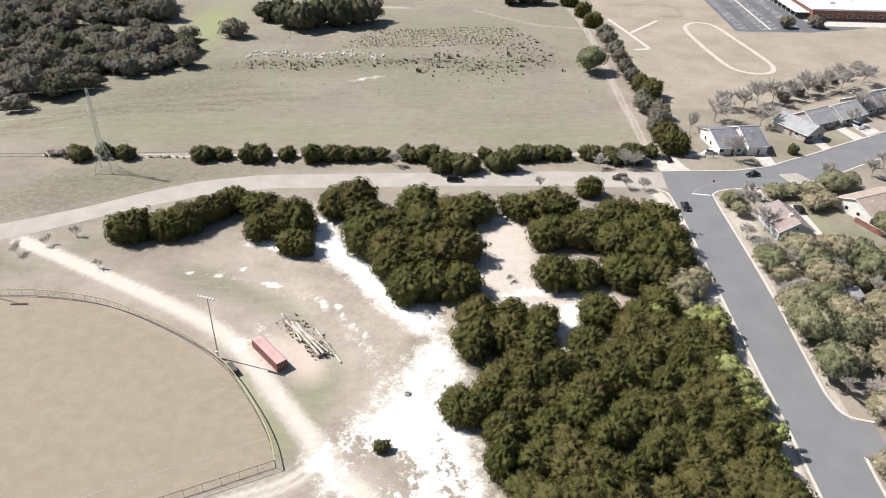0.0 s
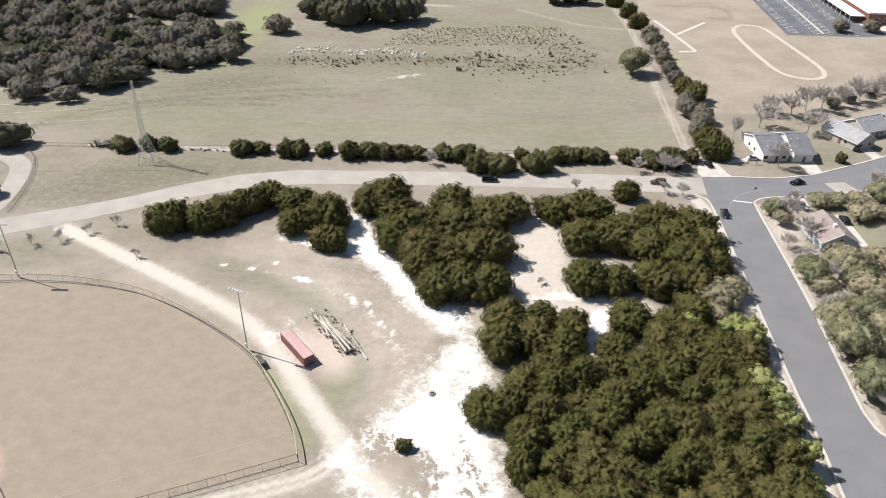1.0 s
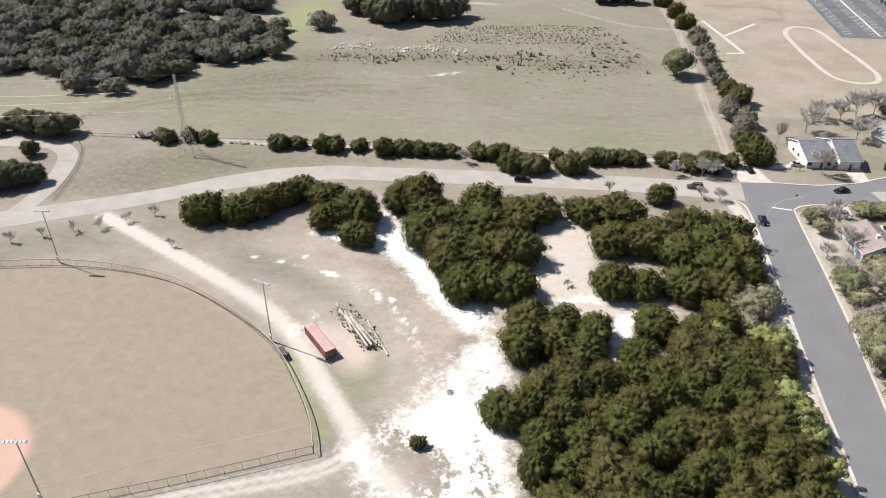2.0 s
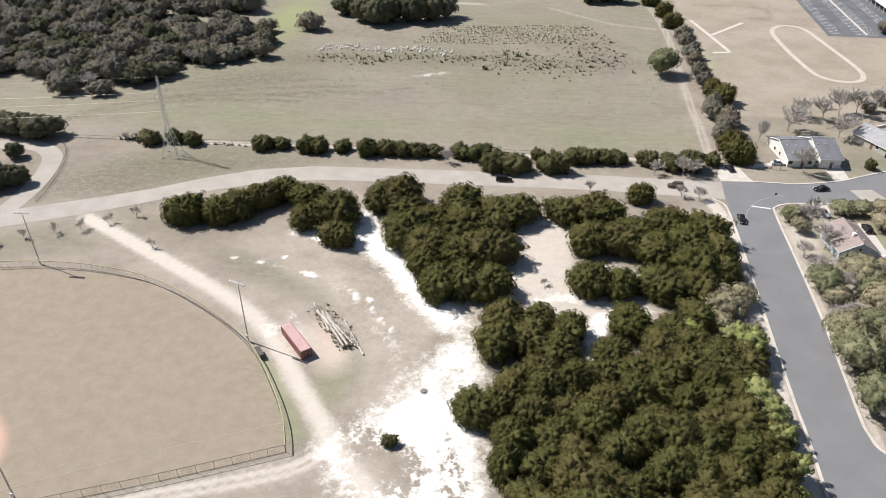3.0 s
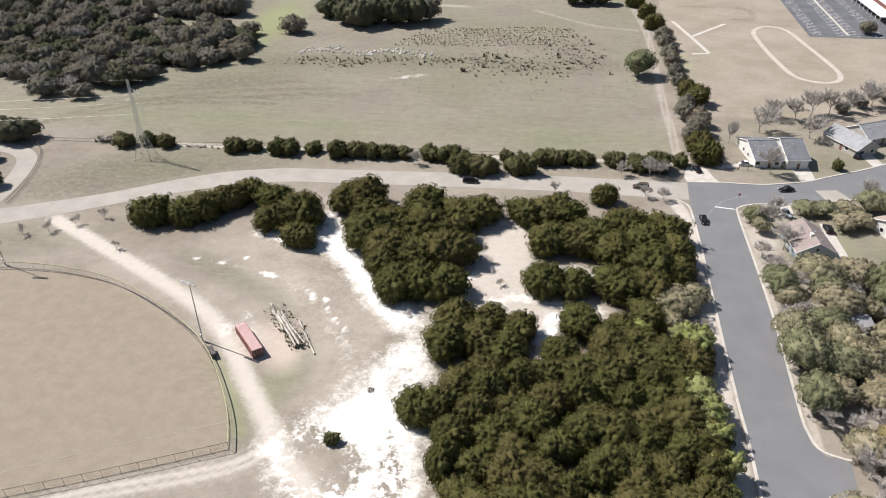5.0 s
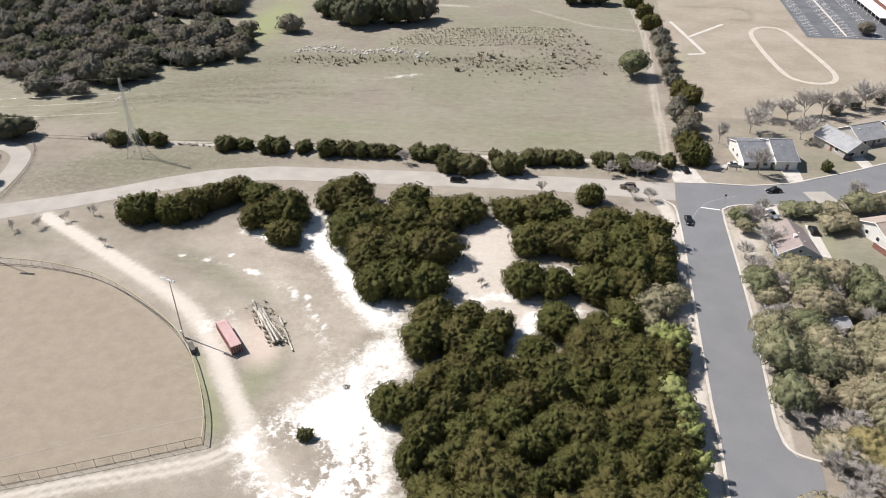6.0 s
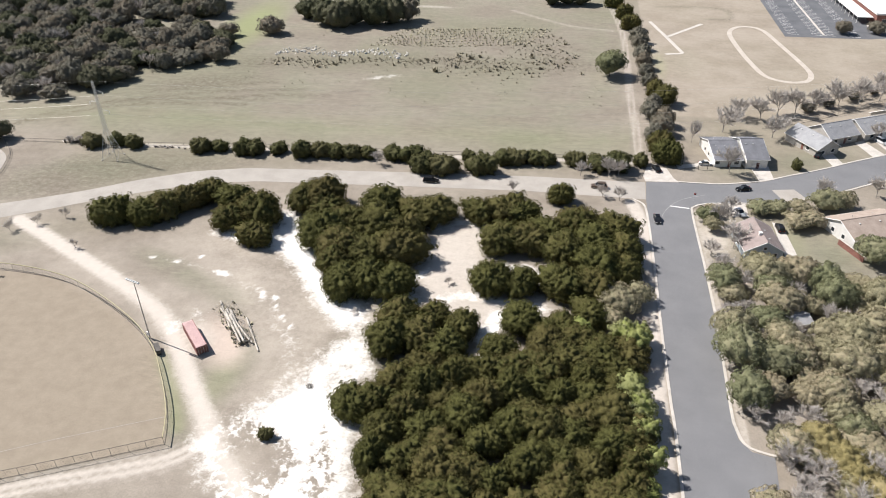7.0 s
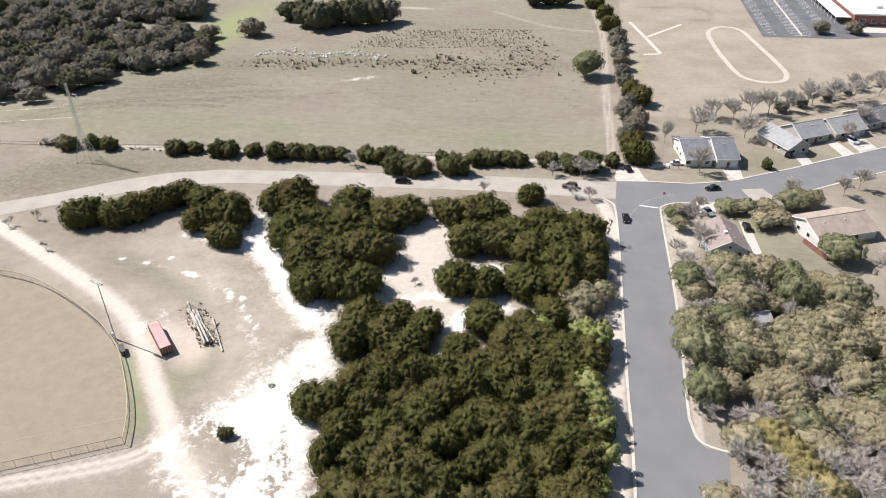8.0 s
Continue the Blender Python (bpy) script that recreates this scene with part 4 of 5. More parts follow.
# trees between the street and the houses
SIDE = [(76.8, 104.5), (76.3, 150), (76.2, 169), (80, 166), (84, 159), (98, 158), (104, 157), (137, 152), (137, 103)]
for i, (x, y) in enumerate(scatter(SIDE, 4.7, 33, keep_out=((92, 141, 3.0), (119, 151, 7), (90, 164, 6)), limit=170)):
    s = trng.uniform(0.65, 1.15)
    if trng.random() < 0.28:
        plant(BARE, x, y, s * 0.8, s * 0.65, group="street-side trees")
    else:
        plant(OAKG if trng.random() < 0.22 else OAK, x, y, s, s * trng.uniform(0.85, 1.15), group="street-side trees")
for x, y in scatter([(77.5, 66), (77.5, 90), (125, 90), (125, 66)], 4.6, 35, limit=60) + scatter([(82, 90), (81.5, 103), (125, 103), (125, 90)], 4.4, 36, limit=36):
    s = trng.uniform(0.75, 1.05)
    pick = trng.random()
    plant(BARE if pick < 0.6 else OAK, x, y, s, s * 0.85, group="street-side trees")
for x, y in ((87.6, 103.2), (90.6, 99.0), (91.6, 95.4), (94.4, 91.6)):
    plant(GOLD, x, y, trng.uniform(0.72, 0.9), 0.95)
for x, y, s, z, k in ((92.5, 192.8, 0.75, 0.5, OAKG), (97, 193.6, 0.75, 0.5, OAKG), (103.5, 195, 0.7, 0.5, OAK), (111, 197.4, 1.0, 0.85, OAKG), (115.5, 199, 0.85, 0.8, OAK), (100.5, 186, 0.8, 0.6, OAK), (105, 187.6, 0.8, 0.6, OAK), (116.5, 172.0, 1.1, 0.95, OAKG),
                      (77, 185, 0.6, 0.6, OAKG), (78, 180, 0.55, 0.6, OAK), (79, 188.5, 0.5, 0.5, OAK)):
    plant(k, x, y, s, z, label="olive-green leafy tree in a front yard")
for x, y, s, z in ((89.5, 249, 1.25, 1.0), (104, 262, 1.0, 0.95), (111, 268, 1.0, 1.0), (117.5, 270, 1.0, 1.1), (124, 274, 0.6, 1.0), (133, 280, 1.0, 1.05), (143, 285, 1.0, 1.0), (152, 290, 1.0, 1.0), (78, 238, 0.5, 0.85), (105.5, 247, 1.0, 0.9), (87.4, 217, 0.75, 0.95), (139, 251, 0.6, 0.7),
                   (148, 262, 0.9, 0.9), (157, 262, 0.9, 0.9), (80.5, 183, 0.7, 0.75), (84, 190, 0.6, 0.6), (82.5, 172, 0.8, 0.7), (112, 203.5, 0.6, 0.7), (133, 213, 0.6, 0.8), (127.5, 208, 0.55, 0.75), (136, 178, 1.0, 0.8), (143, 184, 1.0, 0.9), (128, 166, 1.0, 0.8), (97, 262, 0.9, 0.8), (163, 296, 1.1, 1.0)):
    plant(BARE, x, y, s * 1.2, z * 1.2)
for x, y in ((-130, 199.6), (-127, 200.2), (-123.6, 200)):
    plant(BARE, x, y, 0.42, 0.30, label="grey leafless brush along the pasture fence")
plant(SMALLJ, 108.5, 223.5, 0.45, 0.75, label="small upright evergreen in a front lawn")
for x, y, s in ((-22.6, 202.4, 0.8), (41.9, 206.4, 0.75), (50.5, 208, 1.0), (53.5, 208.5, 0.9), (48.7, 193.7, 0.65), (53.6, 192.6, 0.7), (22.4, 191.6, 0.6)):
    plant(BARE, x, y, s * 0.75, s * 0.75, label="small pale leafless tree on the road verge", group="verge saplings")
for x, y in ((-129.2, 133.9), (-123.3, 138.3), (-116.9, 142.0), (-110.9, 144.6), (-105.8, 149.1), (-100.2, 153.8), (-88.0, 140.3)):
    plant(SAPLING, x, y, trng.uniform(0.8, 1.1), group="verge saplings")
plant(BARE, 12.2, 142.2, 0.30, 0.24, label="small leafless shrub on pale bare ground")
for x, y, s in ((161.5, 381, 1.0), (177, 383, 1.0), (206, 352, 1.0), (214, 300, 1.0), (205, 310, 1.0)):
    plant(WOOD, x, y, s * 0.75, s * 0.8, label="round grey-brown tree beside the school parking lot")

# ---- buildings ----
def window(parent, m, w, h, glass):
    """A window set into a wall: frame, pane and sill; m stands at its middle, facing local -y."""
    bm = bmesh.new()
    for c, s in (((-w / 2, -0.03, 0), (0.09, 0.08, h)), ((w / 2, -0.03, 0), (0.09, 0.08, h)), ((0, -0.03, h / 2), (w, 0.08, 0.09)), ((0, -0.03, -h / 2), (w, 0.08, 0.09))):
        box(bm, c, s, m)
    fr = part("window", bm, M["white"], parent)
    bm = bmesh.new()
    box(bm, (0, -0.015, 0), (w - 0.08, 0.03, h - 0.08), m)
    part("pane", bm, glass, fr)
    bm = bmesh.new()
    box(bm, (0, -0.08, -h / 2 - 0.07), (w + 0.2, 0.16, 0.06), m)
    part("sill", bm, M["white"], fr)


def gable_house(label, x, y, yaw, width, depth, eave, ridge, wall, roof, gable="", openings=(), garage=0.0, chimney=None, base=0.0):
    """A house with its ridge along local x. The front faces local -y."""
    ob = thing("house", label, "house", pose(x, y, base, 0, 0, yaw))
    hw, hd = width / 2, depth / 2
    bm = bmesh.new()
    prof = [(-hd, 0), (hd, 0), (hd, eave), (0, ridge - 0.1), (-hd, eave)]
    a = [bm.verts.new((-hw, u, v)) for u, v in prof]
    b = [bm.verts.new((hw, u, v)) for u, v in prof]
    bm.faces.new(a[::-1])
    bm.faces.new(b)
    for i in range(5):
        bm.faces.new((a[i], a[(i + 1) % 5], b[(i + 1) % 5], b[i]))
    bmesh.ops.recalc_face_normals(bm, faces=bm.faces)
    part("wall", bm, wall, ob)
    over, th = 0.55, 0.16
    k = (ridge - eave) / hd
    bm = bmesh.new()
    for sgn in (-1, 1):
        pts = [(0, ridge), (sgn * (hd + over), eave - over * k)]
        lo = [bm.verts.new((sx * (hw + 0.4), u, v)) for sx in (-1, 1) for u, v in pts]
        hi = [bm.verts.new((sx * (hw + 0.4), u, v + th)) for sx in (-1, 1) for u, v in pts]
        for q in ((lo[0], lo[1], lo[3], lo[2]), (hi[0], hi[1], hi[3], hi[2]), (lo[0], hi[0], hi[1], lo[1]), (lo[2], hi[2], hi[3], lo[3]), (lo[1], hi[1], hi[3], lo[3])):
            bm.faces.new(q)
    bmesh.ops.recalc_face_normals(bm, faces=bm.faces)
    rf = part("roof", bm, roof, ob)
    for sgn in (-1, 1):
        bm = bmesh.new()
        box(bm, (0, sgn * (hd + over + 0.02), eave - over * k + 0.06), (width + 0.8, 0.05, 0.2))
        part("fascia", bm, M["white"], rf, "white fascia board")
        for sx in (-1, 1):
            bm = bmesh.new()
            bar(bm, (sx * (hw + 0.42), 0, ridge + 0.05), (sx * (hw + 0.42), sgn * (hd + over), eave - over * k + 0.05), 0.11, 0.11, 4)
            part("bargeboard", bm, M["white"], rf, "white gable board")
    bm = bmesh.new()
    bar(bm, (-hw - 0.4, 0, ridge + th), (hw + 0.4, 0, ridge + th), 0.12, 0.12, 5)
    part("ridge_cap", bm, roof, rf)
    for vx in (-hw * 0.4, hw * 0.3):
        bm = bmesh.new()
        bar(bm, (vx, hd * 0.4, ridge - hd * 0.4 * k), (vx, hd * 0.4, ridge + 0.5 - hd * 0.4 * k), 0.08, 0.08, 6)
        part("vent_pipe", bm, M["trunkmetal"], rf)
        bm = bmesh.new()
        box(bm, (vx - 1.2, -hd * 0.3, ridge - hd * 0.3 * k + 0.22), (0.4, 0.4, 0.25), None, 0.04)
        part("roof_vent", bm, M["trunkmetal"], rf)
    if chimney:
        bm = bmesh.new()
        box(bm, (chimney[0], chimney[1], ridge - 0.4), (0.7, 0.7, 1.6), None, 0.04)
        box(bm, (chimney[0], chimney[1], ridge + 0.46), (0.9, 0.9, 0.14))
        part("chimney", bm, M["white"], rf, "white-painted chimney")
    for side, pos, z, w, h in openings:
        m = {"s": pose(pos, -hd, z), "n": pose(pos, hd, z, 0, 0, 180), "w": pose(-hw, pos, z, 0, 0, -90), "e": pose(hw, pos, z, 0, 0, 90)}[side]
        window(ob, m, w, h, M["glass"])
    if garage:
        bm = bmesh.new()
        for i in range(4):
            box(bm, (garage, -hd - 0.03, 0.3 + 0.55 * i), (4.6, 0.07, 0.52), None, 0.02)
        part("garage_door", bm, M["siding"], ob, "pale panelled garage door")
    bm = bmesh.new()
    box(bm, (hw * 0.1, -hd - 0.03, 1.03), (0.95, 0.07, 2.05), None, 0.02)
    part("door", bm, M["rustdark"], ob)
    return ob


W3 = (("s", -3.4, 1.5, 1.5, 1.2), ("s", 2.6, 1.5, 1.5, 1.2), ("w", -2, 1.5, 1.2, 1.2), ("w", 2, 1.5, 1.2, 1.2))
gable_house("grey-shingled single-storey house with white gable walls", 86.0, 229.4, 10, 8.4, 17, 2.6, 5.3, M["siding"], M["roofgrey"], openings=W3)
gable_house("grey-shingled garage wing with a white gable wall", 94.7, 229.7, 10, 6.6, 16.6, 3.3, 6.5, M["siding"], M["roofgrey"], garage=0.6, openings=(("w", -6.5, 1.5, 1.0, 1.0),))
gable_house("house with rosy-brown roof and blue-grey gable wall", 88.4, 173.6, 97, 12.0, 9.4, 2.8, 5.4, M["bluesiding"], M["roofpink"], openings=(("w", 0, 3.4, 0.9, 0.9), ("w", -2.6, 1.5, 1.3, 1.2), ("w", 2.4, 1.5, 1.3, 1.2), ("n", 0, 1.5, 1.4, 1.2)), chimney=(-2.2, 0.6))
gable_house("low house with tan shingle roof and pale walls", 118.6, 186.4, 25, 18.0, 12.0, 2.8, 5.2, M["siding"], M["rooftan"], openings=W3)
gable_house("single-storey house with light grey shingle roof", 116.8, 242.0, -60, 14.5, 8.6, 2.8, 5.4, M["tansiding"], M["rooflight"], openings=(("e", -2, 1.5, 1.4, 1.2), ("e", 2, 1.5, 1.4, 1.2), ("s", 3, 1.5, 1.4, 1.2)))
gable_house("single-storey house with light grey shingle roof", 125.4, 250.6, 30, 12, 10.0, 2.9, 5.8, M["tansiding"], M["rooflight"], openings=W3)
gable_house("single-storey house with light grey shingle roof", 138.2, 257.6, 30, 13, 11.0, 2.8, 5.6, M["tansiding"], M["rooflight"], openings=W3, garage=2.0)
gable_house("single-storey house with light grey shingle roof", 151.5, 268.6, 30, 14, 11.0, 2.8, 5.8, M["tansiding"], M["roofgrey"], openings=W3)
gable_house("single-storey house with grey shingle roof among trees", 168.0, 279.0, 30, 14, 11.0, 2.8, 5.8, M["tansiding"], M["roofgrey"], openings=W3)
gable_house("small garden shed with a pale grey roof among trees", 91.6, 141.2, 20, 4.6, 3.6, 2.2, 2.9, M["siding"], M["rooflight"])


def school():
    """A long low brick school with a white flat roof and a wide canopy."""
    ob = thing("school_building", "long red-brick school with a white flat roof", "school", pose(176.0, 396.0, 0, 0, 0, 2))
    bm = bmesh.new()
    box(bm, (45, 22, 2.7), (80, 40, 5.4))
    part("wall", bm, M["brick"], ob)
    bm = bmesh.new()
    box(bm, (45, 22, 5.55), (82, 42, 0.3), None, 0.05)
    for c, s in (((45, 1.2, 5.95), (82, 0.4, 0.5)), ((45, 42.8, 5.95), (82, 0.4, 0.5)), ((4.2, 22, 5.95), (0.4, 42, 0.5)), ((85.8, 22, 5.95), (0.4, 42, 0.5))):
        box(bm, c, s)
    rf = part("roof", bm, M["white"], ob, "white membrane roof")
    bm = bmesh.new()
    for c in ((20, 15, 6.3), (34, 25, 6.3), (52, 14, 6.3), (66, 26, 6.3)):
        box(bm, c, (3, 2.2, 1.2), None, 0.08)
    part("roof_unit", bm, M["trunkmetal"], rf)
    bm = bmesh.new()
    box(bm, (0.5, 30, 3.4), (7.4, 52, 0.3), None, 0.05)
    part("canopy", bm, M["white"], ob, "white entrance canopy")
    for i in range(9):
        bm = bmesh.new()
        bar(bm, (-2.6, 6 + 6 * i, 0), (-2.6, 6 + 6 * i, 3.3), 0.16, 0.16, 8)
        part("canopy_post", bm, M["white"], ob)
    for i in range(14):
        window(ob, pose(9 + 5.4 * i, 2.0, 2.4), 2.6, 1.7, M["glass"])
    bm = bmesh.new()
    box(bm, (45, -4, 0.04), (88, 12, 0.06))
    part("walkway", bm, M["concrete"], ob)


school()
# ---- shipping container, log pile ----
def container():
    ob = thing("shipping_container", "long faded red shipping container on pale dirt", "container", pose(-38.5, 111.1, 0, 0, 0, 134.5))
    L, W, H = 10.2, 2.4, 2.2
    bm = bmesh.new()
    box(bm, (0, 0, H / 2 + 0.05), (L - 0.1, W - 0.14, H - 0.16))
    part("body", bm, M["rust"], ob)
    for sgn in (-1, 1):
        bm = bmesh.new()
        for i in range(35):
            box(bm, (-L / 2 + 0.3 + i * 0.28, sgn * (W / 2 - 0.06), H / 2 + 0.05), (0.14, 0.07, H - 0.3))
        part("side_corrugation", bm, M["rust"], ob)
    bm = bmesh.new()
    box(bm, (0, 0, H - 0.035), (L - 0.2, W - 0.24, 0.05))
    part("roof_panel", bm, M["rustroof"], ob, "sun-faded pinkish roof panel")
    bm = bmesh.new()
    for i in range(35):
        box(bm, (-L / 2 + 0.3 + i * 0.28, 0, H - 0.01), (0.14, W - 0.3, 0.05))
    part("roof_corrugation", bm, M["rustroof"], ob, "sun-faded pinkish red corrugated roof")
    for sx in (-1, 1):
        for sy in (-1, 1):
            bm = bmesh.new()
            box(bm, (sx * (L / 2 - 0.08), sy * (W / 2 - 0.08), H / 2), (0.16, 0.16, H), None, 0.02)
            part("corner_post", bm, M["rustdark"], ob)
    for z in (0.1, H - 0.06):
        for sy in (-1, 1):
            bm = bmesh.new()
            box(bm, (0, sy * (W / 2 - 0.05), z), (L - 0.3, 0.1, 0.14))
            part("rail", bm, M["rust"], ob)
    for sy in (-1, 1):
        bm = bmesh.new()
        box(bm, (-L / 2 + 0.03, sy * 0.56, H / 2 + 0.02), (0.06, 1.06, H - 0.3), None, 0.01)
        d = part("door", bm, M["rustdark"], ob, "dark rusty end door")
        bm = bmesh.new()
        for o in (-0.3, 0.25):
            bar(bm, (-L / 2 - 0.04, sy * 0.56 + o, 0.2), (-L / 2 - 0.04, sy * 0.56 + o, H - 0.2), 0.025, 0.025, 6)
        part("locking_bar", bm, M["trunkmetal"], d)


container()


def log_pile():
    g = random.Random(12)
    axis = Vector((0.68, -0.73, 0)).normalized()
    side = Vector((0.73, 0.68, 0))
    c0 = Vector((-31.6, 118.0, 0))
    logs = [(-39.4, 125.2, -33.0, 116.6, 0.26, 0.3), (-36.6, 122.6, -28.6, 112.4, 0.34, 0.35), (-35.6, 122.4, -27.4, 112.6, 0.30, 0.4), (-36.0, 121.0, -28.2, 111.6, 0.30, 0.9), (-34.6, 120.4, -26.6, 112.8, 0.26, 0.9),
            (-30.8, 120.6, -23.6, 110.4, 0.24, 0.25), (-34.0, 119.4, -27.4, 111.8, 0.32, 1.3), (-37.8, 122.2, -32.6, 117.0, 0.22, 0.8), (-31.6, 117.6, -25.8, 112.4, 0.25, 0.6)]
    for ax, ay, bx, by, r, z in logs:
        a = Vector((ax, ay, 0))
        ln = math.hypot(bx - ax, by - ay)
        turn = (Vector((bx, by, 0)) - a) / ln - axis
        ob = thing("log", "weathered grey timber log in a brush pile", "log", None, "logs in the pile")
        bm = bmesh.new()
        bar(bm, a + Vector((0, 0, z)), a + (axis + turn) * ln + Vector((0, 0, z * 0.9)), r, r * 0.75, 9)
        part("shaft", bm, M["timber"], ob)
        for _ in range(3):
            bm = bmesh.new()
            s = a + (axis + turn) * ln * g.uniform(0.2, 0.9) + Vector((0, 0, z))
            bar(bm, s, s + Vector((g.uniform(-0.8, 0.8), g.uniform(-0.8, 0.8), g.uniform(0.1, 0.7))), r * 0.4, r * 0.2, 5)
            part("stub", bm, M["timber"], ob)
    bm = bmesh.new()
    for i in range(420):
        along = g.uniform(-9.5, 7.5)
        a = c0 + axis * along + side * (g.gauss(0, 1.3) - (1.0 if along < -2 else 0)) + Vector((0, 0, g.uniform(0.05, 0.7)))
        d = Vector((g.gauss(0, 1), g.gauss(0, 1), g.gauss(0.1, 0.5))).normalized()
        bar(bm, a, a + d * g.uniform(0.5, 1.5), 0.035, 0.012, 3)
    tagged(part("brush_heap", bm, M["timber"], None), "tangled pale dry brush heaped round old logs", "brush", kind="stuff")
    bm = bmesh.new()
    for i in range(200):
        a = Vector((-27.9, 113.0, 0)) + Vector((g.gauss(0, 0.9), g.gauss(0, 0.7), g.uniform(0.0, 0.7)))
        d = Vector((g.gauss(0, 1), g.gauss(0, 1), g.gauss(0.1, 0.5))).normalized()
        bar(bm, a, a + d * g.uniform(0.4, 0.9), 0.04, 0.02, 3)
    tagged(part("brush_heap", bm, M["bark"], None), "dark dry brush at the end of the log pile", "brush", kind="stuff")


log_pile()


# ---- sports field fence ----
def fence(pts, label, height, gap, cap, mesh=True):
    line = smooth_line(pts, 1.0)
    d = np.r_[0, np.cumsum(np.linalg.norm(np.diff(line, axis=0), axis=1))]
    n = max(2, int(d[-1] / gap))
    s = np.linspace(0, d[-1], n + 1)
    P = np.c_[np.interp(s, d, line[:, 0]), np.interp(s, d, line[:, 1])]
    ob = thing("fence", label, "fence")
    bm = bmesh.new()
    bar(bm, (0, 0, -0.1), (0, 0, height), 0.04, 0.04, 6)
    first = part("post", bm, M["post"], ob)
    first.location = (*P[0], 0)
    for x, y in P[1:]:
        o = new("post", first.data)
        o.parent, o.location = ob, (x, y, 0)
    for z, r, m in ((height, 0.075 if cap is M["yellowcap"] else 0.035, cap), (0.12, 0.03, M["darkmetal"])):
        lines = [(sides_of(P, u * r), z + w * r) for u, w in ((1, -1), (1, 1), (-1, 1), (-1, -1))]
        n = len(P)
        v = [(x, y, h) for ln, h in lines for x, y in ln]
        f = [(q * n + i, q * n + i + 1, (q + 1) % 4 * n + i + 1, (q + 1) % 4 * n + i) for q in range(4) for i in range(n - 1)]
        rail = new("rail", mesh_from("rail", v, f + [(0, n, 2 * n, 3 * n), (n - 1, 4 * n - 1, 3 * n - 1, 2 * n - 1)], m))
        rail.parent = ob
    if mesh:
        v, f = [], []
        for (ax, ay), (bx, by) in zip(P[:-1], P[1:]):
            k = int(gap / 0.22)
            for i in range(-2, k):
                for up in (1, -1):
                    u0, u1 = i / k, (i + height / 0.44) / k
                    z0, z1 = (0.1, height) if up > 0 else (height, 0.1)
                    if u1 > 1 or u0 < 0:
                        continue
                    p0, p1 = (ax + (bx - ax) * u0, ay + (by - ay) * u0), (ax + (bx - ax) * u1, ay + (by - ay) * u1)
                    j = len(v)
                    v += [(*p0, z0), (*p1, z1), (*p1, z1 + 0.016), (*p0, z0 + 0.016)]
                    f.append((j, j + 1, j + 2, j + 3))
        o = new("chain_link", mesh_from("chain_link", v, f, M["darkmetal"]))
        o.parent = ob
    return ob


fence(FENCE_ARC, "curved chain-link outfield fence with a faded yellow cap", 1.9, 3.0, M["yellowcap"])
fence(FENCE_FOUL, "chain-link side fence of a dry grass ball field", 2.0, 3.0, M["darkmetal"])
fence([(-154, 197), (-145, 188.5), (-139.6, 179), (-136.2, 170), (-133.6, 160.8), (-132.6, 155.8)], "low dark post fence along the curved driveway", 1.1, 1.6, M["darkmetal"], False)
fence([(-155, 197), (-130, 199.5), (-100, 202.8), (-60, 208.5), (0, 214), (58, 221)], "thin wire pasture fence beyond the juniper row", 1.1, 4.0, M["darkmetal"], False)
line = resample([(-33.5, 89.3), (-52.1, 79.6), (-67.6, 70.6), (-90, 57)], 30)
slab("foul_line", sides_of(line, 0.05), sides_of(line, -0.05), -0.05, 0.02, M["chipseal"], "faint white chalk line on dry ball field turf", "field marking")
# made-up dark block in place of a shadow-like dark rectangle at the fence
bm = bmesh.new()
box(bm, (0, 0, 0.6), (2.8, 0.9, 1.2), None, 0.05)
o = thing("equipment_box", "low dark block in place of a shadow-like rectangle beside the outfield fence", "box", pose(-44.9, 106.4, 0, 0, 0, -50))
part("body", bm, M["darkmetal"], o)
bm = bmesh.new()
box(bm, (0, 0, 1.25), (3.0, 1.1, 0.1))
part("block_top", bm, M["darkmetal"], o)


def light_pole(x, y, h, turn, label):
    ob = thing("floodlight_pole", label, "light pole", pose(x, y, 0, 0, 0, turn), "field floodlights")
    bm = bmesh.new()
    bar(bm, (0, 0, -0.3), (0, 0, h), 0.16, 0.09, 8)
    part("pole", bm, M["timber"], ob)
    for z in (h - 0.3,):
        bm = bmesh.new()
        box(bm, (0, 0, z), (3.6, 0.14, 0.14))
        arm = part("crossarm", bm, M["trunkmetal"], ob)
        for i in range(6):
            bm = bmesh.new()
            c = Vector((-1.65 + i * 0.66, -0.25, z + 0.15))
            bar(bm, c + Vector((0, 0.2, 0.1)), c + Vector((0, -0.2, -0.12)), 0.14, 0.30, 10)
            part("floodlight", bm, M["lamp"], arm)
    bm = bmesh.new()
    box(bm, (0.0, -0.22, 1.5), (0.5, 0.3, 0.9), None, 0.02)
    part("switch_box", bm, M["white"], ob)
    return ob


light_pole(-49.0, 110.2, 15.8, -16, "tall timber floodlight pole with white lamps at the fence")
light_pole(-111.5, 128.3, 15.0, 5, "tall timber floodlight pole with white lamps at the fence")
light_pole(-71.0, 65.0, 14.5, 12, "tall timber floodlight pole with white lamps beside the infield")

